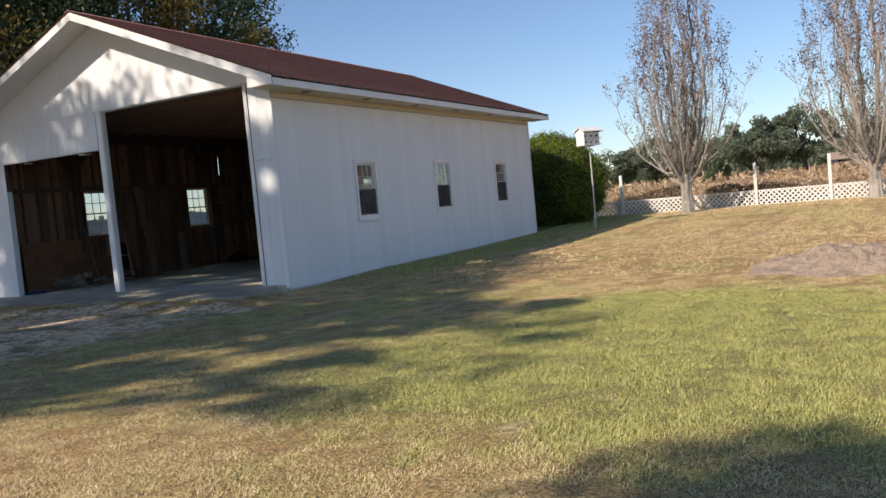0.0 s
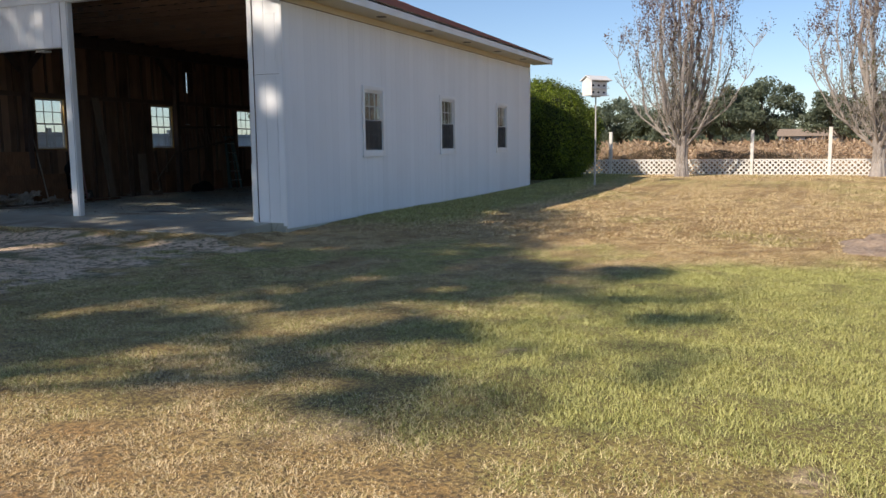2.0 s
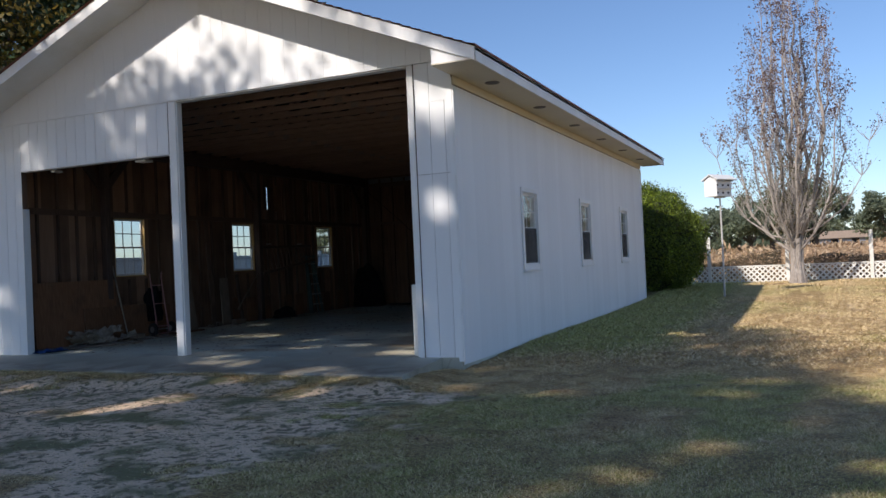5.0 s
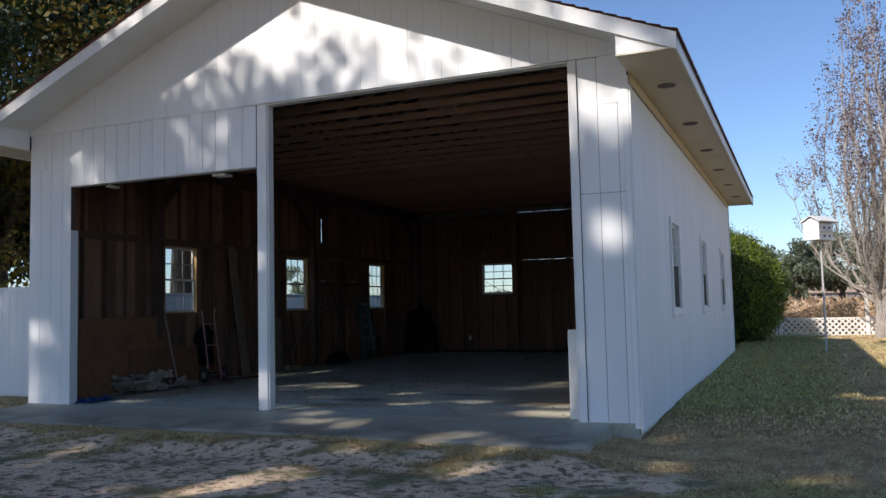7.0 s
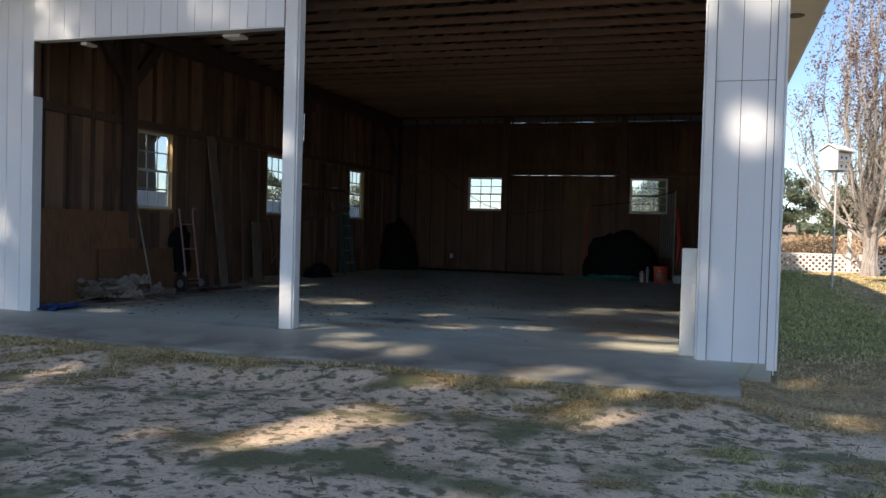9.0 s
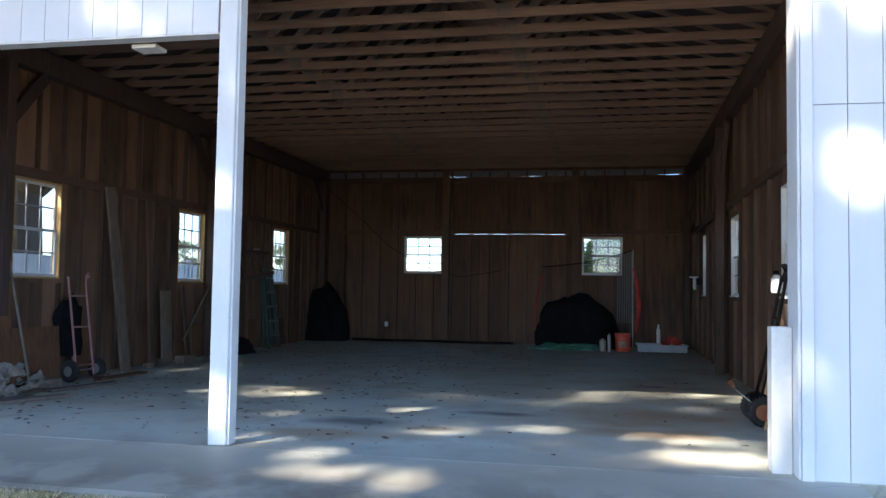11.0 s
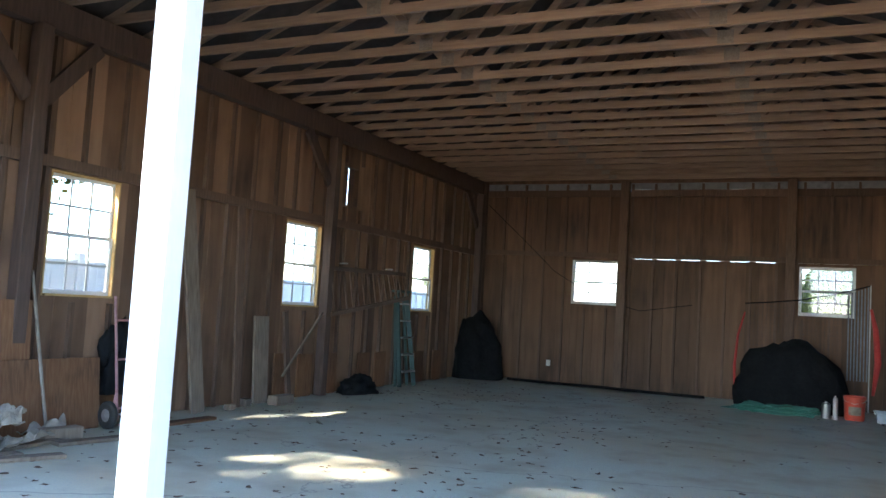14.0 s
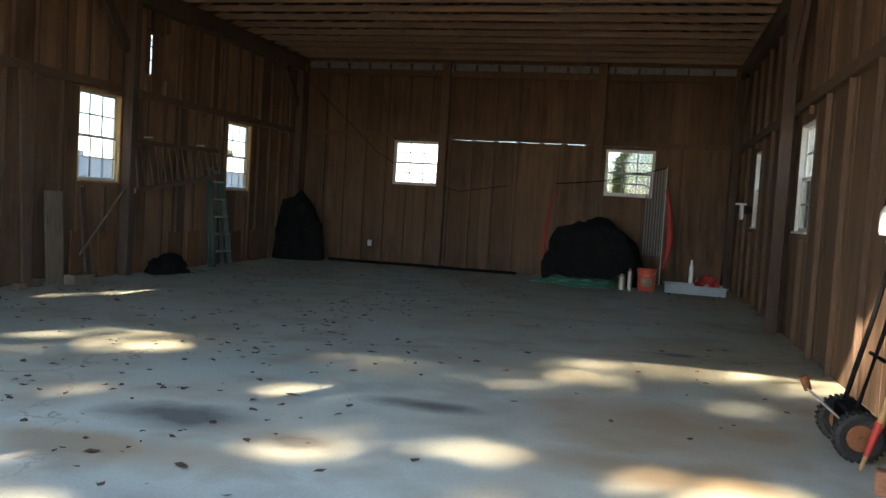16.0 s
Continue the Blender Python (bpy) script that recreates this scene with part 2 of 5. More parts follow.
M["dark_bark"] = surface("dark_bark", (0.10, 0.08, 0.065), (0.06, 0.05, 0.04), (0.14, 0.12, 0.10), 3, 18, 0.9, 0.7, 0.012, (2, 2, 0.4))
M["roof"] = surface("brown_red_shingles", (0.27, 0.115, 0.085), (0.21, 0.09, 0.07), (0.33, 0.16, 0.12), 0.5, 34, 0.9, 0.6, 0.004, (1, 3, 1), 0.12, island=True)
M["frieze"] = surface("dim_grey_boards", (0.20, 0.21, 0.23), (0.12, 0.125, 0.14), (0.26, 0.27, 0.29), 2.5, 14, 0.7, 0.2, 0.002)
M["bars"] = surface("grey_glazing_bars", (0.42, 0.42, 0.41), (0.34, 0.34, 0.33), (0.46, 0.46, 0.45), 4, 40, 0.5, 0.05, 0.001)
M["net"] = surface("dark_netting", (0.06, 0.06, 0.065), (0.04, 0.04, 0.045), (0.09, 0.09, 0.095), 5, 40, 0.8, 0.1, 0.001)
M["pole"] = surface("grey_steel_pole", (0.52, 0.50, 0.47), (0.40, 0.38, 0.35), (0.6, 0.58, 0.55), 5, 40, 0.5, 0.1, 0.001, metal=0.2)
M["sash"] = surface("pale_sash_paint", (0.72, 0.72, 0.70), (0.60, 0.60, 0.58), (0.75, 0.75, 0.74), 3, 40, 0.45, 0.05, 0.001)
M["bare_wood"] = surface("bare_window_buck", (0.52, 0.33, 0.12), (0.40, 0.24, 0.09), (0.6, 0.42, 0.2), 3, 20, 0.7, 0.1, 0.001)


def leaf_material(name, a, b, rough=0.55, trans=0.25):
    m, nt, bs = start(name)
    rnd = nt.nodes.new("ShaderNodeNewGeometry").outputs["Random Per Island"]
    col = mix(nt, rnd, a, b)
    big = noise_tex(nt, 0.7, (1, 1, 1), 3, "World")
    dark = tuple(0.6 * v for v in a)
    col = mix(nt, ramp(nt, big, 0.4, 0.7), col, dark)
    nt.links.new(col, bs.inputs["Base Color"])
    bs.inputs["Roughness"].default_value = rough
    tr = nt.nodes.new("ShaderNodeBsdfTranslucent")
    nt.links.new(col, tr.inputs[0])
    ms = nt.nodes.new("ShaderNodeMixShader")
    ms.inputs[0].default_value = trans
    nt.links.new(bs.outputs[0], ms.inputs[1])
    nt.links.new(tr.outputs[0], ms.inputs[2])
    nt.links.new(ms.outputs[0], nt.nodes["Material Output"].inputs[0])
    return m


M["oak_leaf"] = leaf_material("oak_leaf", (0.028, 0.055, 0.016), (0.06, 0.10, 0.03))
M["gold_leaf"] = leaf_material("turning_leaf", (0.24, 0.18, 0.03), (0.10, 0.12, 0.025), trans=0.4)
# far foliage paled, with the distance haze put into its colour
M["hazy_far_leaf"] = leaf_material("hazy_oak_leaf", (0.17, 0.21, 0.14), (0.28, 0.32, 0.20), trans=0.5)
# the near-black end of the leaf tones carries the bush's shade
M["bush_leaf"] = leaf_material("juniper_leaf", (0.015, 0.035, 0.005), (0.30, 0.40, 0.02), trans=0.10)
# core of the bush, its deep shade put into the colour
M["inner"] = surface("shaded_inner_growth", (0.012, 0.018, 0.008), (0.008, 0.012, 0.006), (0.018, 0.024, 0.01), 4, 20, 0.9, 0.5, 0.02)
M["dry_leaf"] = leaf_material("dry_leaf", (0.12, 0.07, 0.07), (0.22, 0.14, 0.10), trans=0.2)
M["olive_leaf"] = leaf_material("olive_leaf", (0.10, 0.10, 0.03), (0.18, 0.16, 0.05), trans=0.3)
M["brush"] = leaf_material("dry_brush", (0.42, 0.27, 0.155), (0.66, 0.50, 0.32), trans=0.2)
M["shrub"] = leaf_material("thin_shrub", (0.11, 0.09, 0.05), (0.19, 0.12, 0.07), trans=0.2)
M["blue"] = surface("blue_tarpaulin", (0.012, 0.045, 0.17), (0.01, 0.03, 0.12), (0.02, 0.07, 0.22), 6, 30, 0.5, 0.4, 0.006)
M["floor_leaf"] = surface("fallen_leaf", (0.10, 0.055, 0.03), (0.06, 0.035, 0.02), (0.16, 0.09, 0.05), 5, 30, 0.8, 0.1)


def glass():
    m, nt, b = start("window_glass")
    out = nt.nodes["Material Output"]
    tr = nt.nodes.new("ShaderNodeBsdfTransparent")
    tr.inputs[0].default_value = (0.93, 0.95, 0.94, 1)
    gl = nt.nodes.new("ShaderNodeBsdfGlossy")
    gl.inputs["Roughness"].default_value = 0.03
    lw = nt.nodes.new("ShaderNodeLayerWeight")
    pw = nt.nodes.new("ShaderNodeMath")
    pw.operation = "POWER"
    nt.links.new(lw.outputs["Facing"], pw.inputs[0])
    pw.inputs[1].default_value = 4.0
    fr = nt.nodes.new("ShaderNodeMath")
    fr.operation = "MULTIPLY_ADD"
    nt.links.new(pw.outputs[0], fr.inputs[0])
    fr.inputs[1].default_value, fr.inputs[2].default_value = 0.85, 0.07
    ms = nt.nodes.new("ShaderNodeMixShader")
    nt.links.new(fr.outputs[0], ms.inputs[0])
    nt.links.new(tr.outputs[0], ms.inputs[1])
    nt.links.new(gl.outputs[0], ms.inputs[2])
    nt.links.new(ms.outputs[0], out.inputs[0])
    return m


M["glass"] = glass()


def screen_material():
    m, nt, b = start("insect_screen")
    b.inputs["Base Color"].default_value = (0.03, 0.03, 0.032, 1)
    b.inputs["Roughness"].default_value = 0.7
    tr = nt.nodes.new("ShaderNodeBsdfTransparent")
    ms = nt.nodes.new("ShaderNodeMixShader")
    ms.inputs[0].default_value = 0.6
    nt.links.new(tr.outputs[0], ms.inputs[1])
    nt.links.new(b.outputs[0], ms.inputs[2])
    nt.links.new(ms.outputs[0], nt.nodes["Material Output"].inputs[0])
    return m


M["screen"] = screen_material()


def concrete():
    m, nt, b = start("slab_concrete")
    big = noise_tex(nt, 0.55, (1, 1, 1), 6, "World")
    mid = noise_tex(nt, 2.4, (1, 1, 1), 6, "World")
    fine = noise_tex(nt, 60, (1, 1, 1), 4, "World")
    col = mix(nt, ramp(nt, big, 0.42, 0.68), (0.62, 0.66, 0.56), (0.60, 0.52, 0.37))
    col = mix(nt, ramp(nt, mid, 0.5, 0.78), col, (0.44, 0.39, 0.28))
    col = mix(nt, ramp(nt, fine, 0.45, 0.8), col, (0.50, 0.51, 0.44))
    geo = nt.nodes.new("ShaderNodeNewGeometry").outputs["Position"]
    for cx, cy, rx, ry in ((-13.66, 13.88, 0.36, 0.24), (-13.08, 13.78, 0.26, 0.13), (-12.6, 14.72, 0.34, 0.12), (-11.35, 14.9, 0.75, 0.5), (-11.25, 17.4, 0.2, 0.1), (-13.7, 13.35, 0.6, 0.22), (-11.5, 14.05, 0.5, 0.2)):
        mp = nt.nodes.new("ShaderNodeMapping")
        mp.inputs["Location"].default_value = (-cx / rx, -cy / ry, 0)
        mp.inputs["Scale"].default_value = (1 / rx, 1 / ry, 0)
        nt.links.new(geo, mp.inputs[0])
        wob = nt.nodes.new("ShaderNodeVectorMath")
        wob.operation = "LENGTH"
        nt.links.new(mp.outputs[0], wob.inputs[0])
        add = nt.nodes.new("ShaderNodeMath")
        add.operation = "ADD"
        nt.links.new(wob.outputs["Value"], add.inputs[0])
        dbl = nt.nodes.new("ShaderNodeMath")
        dbl.operation = "MULTIPLY"
        nt.links.new(mid, dbl.inputs[0])
        dbl.inputs[1].default_value = 2.6
        nt.links.new(dbl.outputs[0], add.inputs[1])
        f = ramp(nt, add.outputs[0], 2.7, 1.7)
        col = mix(nt, f, col, (0.19, 0.18, 0.155) if rx < 0.45 else (0.46, 0.35, 0.22))
    # darker, browner concrete towards the front edge, with a ragged limit
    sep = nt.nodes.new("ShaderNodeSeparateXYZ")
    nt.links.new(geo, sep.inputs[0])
    frontness = nt.nodes.new("ShaderNodeMath")
    frontness.operation = "MULTIPLY_ADD"
    nt.links.new(mid, frontness.inputs[0])
    frontness.inputs[1].default_value = 3.2
    nt.links.new(sep.outputs["Y"], frontness.inputs[2])
    col = mix(nt, ramp(nt, frontness.outputs[0], 14.9, 13.6), col, mix(nt, ramp(nt, mid, 0.42, 0.6), (0.36, 0.33, 0.26), (0.19, 0.165, 0.125)))
    crack = nt.nodes.new("ShaderNodeTexVoronoi")
    crack.feature = "DISTANCE_TO_EDGE"
    crack.inputs["Scale"].default_value = 0.2
    warp = nt.nodes.new("ShaderNodeVectorMath")
    warp.operation = "MULTIPLY_ADD"
    nt.links.new(noise_tex(nt, 3.0, (1, 1, 1), 6, "World"), warp.inputs[0])
    warp.inputs[1].default_value = (0.7, 0.7, 0)
    nt.links.new(geo, warp.inputs[2])
    nt.links.new(warp.outputs[0], crack.inputs["Vector"])
    col = mix(nt, ramp(nt, crack.outputs["Distance"], 0.0022, 0.0006), col, (0.36, 0.34, 0.28))
    nt.links.new(col, b.inputs["Base Color"])
    b.inputs["Roughness"].default_value = 0.6
    bump(nt, b, fine, 0.25, 0.002)
    return m


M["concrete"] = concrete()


def lawn(name, blade):
    """Turf and sand, led by the attributes bare and green."""
    m, nt, b = start(name)

    def attr(key):
        n = nt.nodes.new("ShaderNodeAttribute")
        n.attribute_name = key
        return n.outputs["Fac"]

    mid = noise_tex(nt, 3.0, (1, 1, 1), 5, "World")
    fine = noise_tex(nt, 45, (1, 1, 1), 5, "World")
    straw = mix(nt, ramp(nt, mid, 0.35, 0.65), (0.50, 0.345, 0.14), (0.38, 0.225, 0.08))
    green = mix(nt, ramp(nt, mid, 0.35, 0.65), (0.30, 0.29, 0.065), (0.20, 0.21, 0.045))
    if blade:
        rnd = nt.nodes.new("ShaderNodeNewGeometry").outputs["Random Per Island"]
        straw = mix(nt, rnd, straw, (0.86, 0.70, 0.42))
        green = mix(nt, rnd, green, (0.62, 0.60, 0.23))
    gf = attr("green")
    if blade:
        jit = nt.nodes.new("ShaderNodeMath")
        jit.operation = "MULTIPLY_ADD"
        nt.links.new(rnd, jit.inputs[0])
        jit.inputs[1].default_value = -0.7
        nt.links.new(gf, jit.inputs[2])
        gf = ramp(nt, jit.outputs[0], -0.25, 0.25)
    col = mix(nt, gf, straw, green)
    if not blade:
        # dark flecks put the shade between blades into the turf colour
        col = mix(nt, ramp(nt, fine, 0.36, 0.62), col, (0.12, 0.08, 0.035))
        sand = mix(nt, ramp(nt, mid, 0.3, 0.7), (0.80, 0.61, 0.42), (0.66, 0.49, 0.33))
        grit = noise_tex(nt, 11, (1, 1.1, 1), 10, "World")
        sand = mix(nt, ramp(nt, grit, 0.51, 0.60), sand, (0.17, 0.14, 0.075))
        weeds = noise_tex(nt, 1.7, (1, 1.1, 1), 14, "World")
        sand = mix(nt, ramp(nt, weeds, 0.50, 0.62), sand, (0.155, 0.15, 0.06))
        sand = mix(nt, ramp(nt, fine, 0.5, 0.8), sand, (0.26, 0.20, 0.14))
        col = mix(nt, attr("bare"), col, sand)
    nt.links.new(col, b.inputs["Base Color"])
    b.inputs["Roughness"].default_value = 0.85 if not blade else 0.6
    if not blade:
        bump(nt, b, fine, 0.7, 0.02)
    return m


M["ground"] = lawn("turf_and_sand", False)
M["blade"] = lawn("grass_blades", True)
M["dirt"] = surface("dug_sand", (0.26, 0.19, 0.135), (0.14, 0.10, 0.07), (0.38, 0.30, 0.225), 3.5, 22, 0.9, 1.0, 0.03)

# ---- ground ----
XL, XR, YF, YB, XC = -18.18, -9.98, 12.62, 25.0, -14.08


def ground_z(x, y):
    z = -0.035 + 0.12 * step(y, 10.8, 16) + 0.12 * step(y, 20, 31)
    z = z + (0.098 - 0.12 * step(y, 10.8, 16)) * step(y, 10.75, 11.4) * (1 - step(y, 12.0, 14)) * step(-x, 9.6, 10.6)
    z = np.where((x > XL + 0.1) & (x < XR - 0.1) & (y > YF - 0.3) & (y < YB), 0.02, z)
    z = z + 0.05 * (fnoise(x, y, 1.6, 11) - 0.5) * step(np.abs(x - (XR)) + np.abs(y - 30), 0, 1)
    return z


def lawn_masks(x, y):
    n1, n2 = fnoise(x, y, 1.7, 21), fnoise(x, y, 0.55, 31)
    edge = 1.8 * (n1 - 0.5)
    sandy = step(-x + edge, 8.9, 10.4) * step(y + edge, 6.3, 7.4) * (1 - step(y, 11.0, 11.6) * step(-x, 0, 9.9)) * (1 - 0.7 * step(-x, 17.5, 19))
    n3 = fnoise(x, y * 1.15, 0.34, 51)
    bare = step(sandy, 0.02, 0.5) * step(0.15 * n1 + 0.25 * n2 + 0.6 * n3, 0.40 + 0.28 * sandy, 0.33 + 0.28 * sandy)
    bare = np.maximum(bare, 0.5 * step(n2 * 0.5 + n3 * 0.5, 0.66, 0.8))
    spot = 0.28 * step(np.hypot((x + 5.0) / 0.5, (y - 5.3) / 0.3) + 2.4 * (n3 - 0.5), 1.1, 0.3)
    bare = np.maximum(bare, spot)
    e = np.hypot((x + 1.6) / 4.6, (y - 7.6) / 3.6)
    green = step(e + 0.9 * (n1 - 0.5), 1.25, 0.6)
    green = np.maximum(green, 0.55 * step(n1, 0.52, 0.70)) * (1 - 0.7 * step(-y, -5.6, -4.6) * step(n2, 0.3, 0.5))
    green = np.maximum(green, 0.35 * step(np.hypot((x + 7) / 3.5, (y - 7.6) / 2.2) + n2 - 0.5, 1.3, 0.6))
    green = np.maximum(green, 0.8 * step(-x, 7.2, 8.5) * step(y, 13, 15))
    green = green * (1 - 0.75 * step(y, 10.7, 11.0) * step(-y, -11.8, -11.5) * step(-x, 8.5, 10))
    green = green * (1 - 0.45 * step(y, 11, 14) * (1 - step(-x, 7.2, 8.5)))
    return bare, green


def coords(a, b, fine, far):
    near = np.arange(a, b + fine / 2, fine)
    grow = [fine]
    while sum(grow) < far:
        grow.append(grow[-1] * 1.28)
    out = np.cumsum(grow)
    return np.concatenate([(a - out)[::-1], near, b + out])


gx, gy = np.meshgrid(coords(-22, 5, 0.075, 2500), coords(1.5, 16, 0.075, 2500))
ny, nx = gx.shape
gzz = ground_z(gx, gy)
gb, gg = lawn_masks(gx, gy)
gzz = gzz + (0.02 * (fnoise(gx, gy, 0.35, 5) - 0.5) + 0.022 * (vnoise(gx, gy, 0.16, 6) - 0.5) * (1 - 0.6 * gb)) * (np.abs(gx) < 30) * (np.abs(gy) < 40)
idx = np.arange(nx * ny).reshape(ny, nx)
quads = np.stack([idx[:-1, :-1], idx[:-1, 1:], idx[1:, 1:], idx[1:, :-1]], -1).reshape(-1, 4)
ground = raw_mesh("ground", np.stack([gx, gy, gzz], -1).reshape(-1, 3), quads.ravel(), np.full(len(quads), 4), M["ground"],
                  attrs={"bare": gb.ravel(), "green": gg.ravel()}, smooth=True)
tagged(ground, "dry patchy lawn of straw and green grass with bare sandy soil", "ground", kind="structure")


def grass(name, n, x0, x1, y0, y1, h, w, keep, label):
    x, y = rng.uniform(x0, x1, n), rng.uniform(y0, y1, n)
    bare, green = lawn_masks(x, y)
    ok = (rng.random(n) > bare * 0.93) & keep(x, y)
    ok &= ~((x > XL - 0.05) & (x < XR + 0.03) & (y > YF - 0.02) & (y < YB + 0.05)) & ~((x > -18.2) & (x < -10.25) & (y > 11.56) & (y < 12.7))
    x, y, green, bare = x[ok], y[ok], green[ok], bare[ok]
    n = len(x)
    z = ground_z(x, y) - 0.005
    a = rng.uniform(0, 2 * math.pi, n)
    lean = rng.uniform(0.3, 2.6, n) * (1.15 - 0.35 * green)
    hh = h * rng.uniform(0.4, 1.3, n) * (0.75 + 0.5 * green)
    dx, dy = np.cos(a), np.sin(a)
    ww = w * rng.uniform(0.6, 1.3, n)
    p0 = np.stack([x - dy * ww, y + dx * ww, z], 1)
    p1 = np.stack([x + dy * ww, y - dx * ww, z], 1)
    p2 = np.stack([x + dx * hh * lean, y + dy * hh * lean, z + hh], 1)
    v = np.stack([p0, p1, p2], 1).reshape(-1, 3)
    ob = raw_mesh(name, v, np.arange(3 * n), np.full(n, 3), M["blade"], attrs={"bare": np.repeat(bare, 3), "green": np.repeat(green, 3)})
    return tagged(ob, label, "grass", kind="stuff")


grass("lawn_grass", 1600000, -12, 2.5, 2.0, 13.0, 0.022, 0.0024, lambda x, y: (y > 2.2 - x * 0.0) & (y > -0.8 * x - 8) & (y < 13), "short dry and green lawn grass blades")
grass("yard_grass", 420000, -12, 6, 12.9, 33, 0.034, 0.007, lambda x, y: x > -10, "short straw-coloured lawn grass blades")
grass("side_grass", 30000, -22, -14, 8, 14.5, 0.045, 0.007, lambda x, y: y < 14, "short dry lawn grass blades")
grass("edge_grass", 60000, -18.5, -9.6, 10.7, 11.66, 0.038, 0.0045, lambda x, y: (fnoise(x, y, 0.45, 77) > 0.25 + 0.9 * np.abs(y - 11.36)), "ragged yellow grass along the edge of the slab")

# ---- barn: slab and walls ----
slab = thing("floor", "grey concrete slab with stains and a weathered apron", "floor", kind="structure")
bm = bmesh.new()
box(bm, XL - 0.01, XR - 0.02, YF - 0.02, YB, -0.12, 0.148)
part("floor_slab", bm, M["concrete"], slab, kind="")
bm = bmesh.new()
prism(bm, [(11.52, -0.1), (11.5, 0.075), (11.54, 0.092), (YF - 0.024, 0.1465), (YF - 0.024, -0.1)], -18.1, -10.26, "x")
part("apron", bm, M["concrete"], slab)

SLOPE = 0.408
EAVE_X, EAVE_Z = 4.65, 3.74


def roof_z(x):
    return EAVE_Z + (EAVE_X - abs(x - XC)) * SLOPE


def cut(u0, u1, z0, z1, holes):
    """The stretches of one upright strip left by the openings."""
    spans = [(z0, z1)]
    for a, b, c, d in holes:
        if a < u1 - 1e-4 and b > u0 + 1e-4:
            nxt = []
            for p, q in spans:
                if c > p and d < q:
                    nxt += [(p, c), (d, q)]
                elif c <= p < d:
                    nxt.append((d, q))
                elif c < q <= d:
                    nxt.append((p, c))
                else:
                    nxt.append((p, q))
            spans = nxt
    return [(p, q) for p, q in spans if q - p > 0.01]


def strips(u0, u1, width, holes):
    """Breaks along a wall at even widths and at the sides of openings."""
    s = set(np.round(np.arange(u0, u1, width), 4)) | {u1}
    s |= {v for h in holes for v in h[:2] if u0 < v < u1}
    s = sorted(s)
    return [(a, b) for a, b in zip(s, s[1:]) if b - a > 0.004]


def sheet_wall(name, axis, at0, at1, u0, u1, z0, z1, holes, material, label, kind="structure"):
    bm = bmesh.new()
    for a, b in strips(u0, u1, 50, holes):
        for p, q in cut(a, b, z0, z1, holes):
            box(bm, *((a, b, at0, at1) if axis == "x" else (at0, at1, a, b)), p, q)
    return tagged(part(name, bm, material), label, "wall", kind=kind)


RIGHT_W = [(15.13, 15.83, 1.22, 2.31), (18.59, 19.31, 1.22, 2.31), (22.2, 22.92, 1.22, 2.31)]
LEFT_W = [(15.14, 15.93, 1.31, 2.43), (18.64, 19.44, 1.31, 2.41), (22.17, 22.95, 1.31, 2.41)]
BACK_W = [(-16.18, -15.32, 1.62, 2.43), (-12.32, -11.48, 1.62, 2.43)]
SLIT = [(20.12, 20.165, 2.79, 2.98), (20.12, 20.165, 3.0, 3.16), (20.12, 20.165, 3.18, 3.33)]
SLIT_IN = [(19.90, 20.30, 2.79, 3.33)]
wall_east = sheet_wall("wall_east", "y", XR - 0.09, XR - 0.012, YF + 0.012, YB - 0.012, 0.06, 3.72, RIGHT_W, M["wood"], "long barn wall of white grooved siding with three windows")
wall_west = sheet_wall("wall_west", "y", XL + 0.012, XL + 0.09, YF + 0.012, YB - 0.012, 0.06, 3.72, LEFT_W + SLIT_IN, M["wood"], "long barn wall of rough brown boards with three windows")
wall_north = sheet_wall("wall_north", "x", YB - 0.09, YB - 0.012, XL + 0.092, XR - 0.092, 0.06, 3.72, BACK_W + [(-15.05 + 0.41 * k, -14.71 + 0.41 * k, 2.479, 2.4870 + 0.001 * (k % 3)) for k in range(6)] + [(-12.35 + 0.41 * k, -12.0 + 0.41 * k, 2.479, 2.4870 + 0.001 * (k % 2)) for k in range(5)], M["wood"], "back barn wall of dark brown boards with two small windows")


def siding(wall, axis, out, u0, u1, z0, z1, holes, width=0.2, gap=0.0022):
    """Painted boards with a groove between each and the next."""
    done = {}
    for a, b in strips(u0, u1, width, holes):
        for p, q in cut(a, b, z0, z1, holes):
            key = (round(b - a, 4), round(q - p, 4))
            if key not in done:
                bm = bmesh.new()
                w = b - a
                box(bm, *((gap, w - gap, -0.011, 0) if axis == "x" else (-0.011, 0, gap, w - gap)), 0, q - p)
                soft(bm, 0.0015 if gap > 0.002 else 0.0006)
                me = bpy.data.meshes.new("siding_board")
                bm.to_mesh(me)
                bm.free()
                me.materials.append(M["white"])
                done[key] = me
            ob = new("siding_board", done[key])
            ob.parent = wall
            if axis == "x":
                ob.matrix_world = pose(a, out + (0.011 if out > 20 else 0.0), p) if out > 20 else pose(b, out, p, 0, 0, 180)
            else:
                ob.matrix_world = pose(out, a, p) if out > XC else pose(out, b, p, 0, 0, 180)


part("slit_backing", boxes(*[(XL + 0.0125, XL + 0.02, a, b, p, q) for a, b in strips(19.86, 20.34, 9, SLIT) for p, q in cut(a, b, 2.75, 3.37, SLIT)]), M["wood"], wall_west)

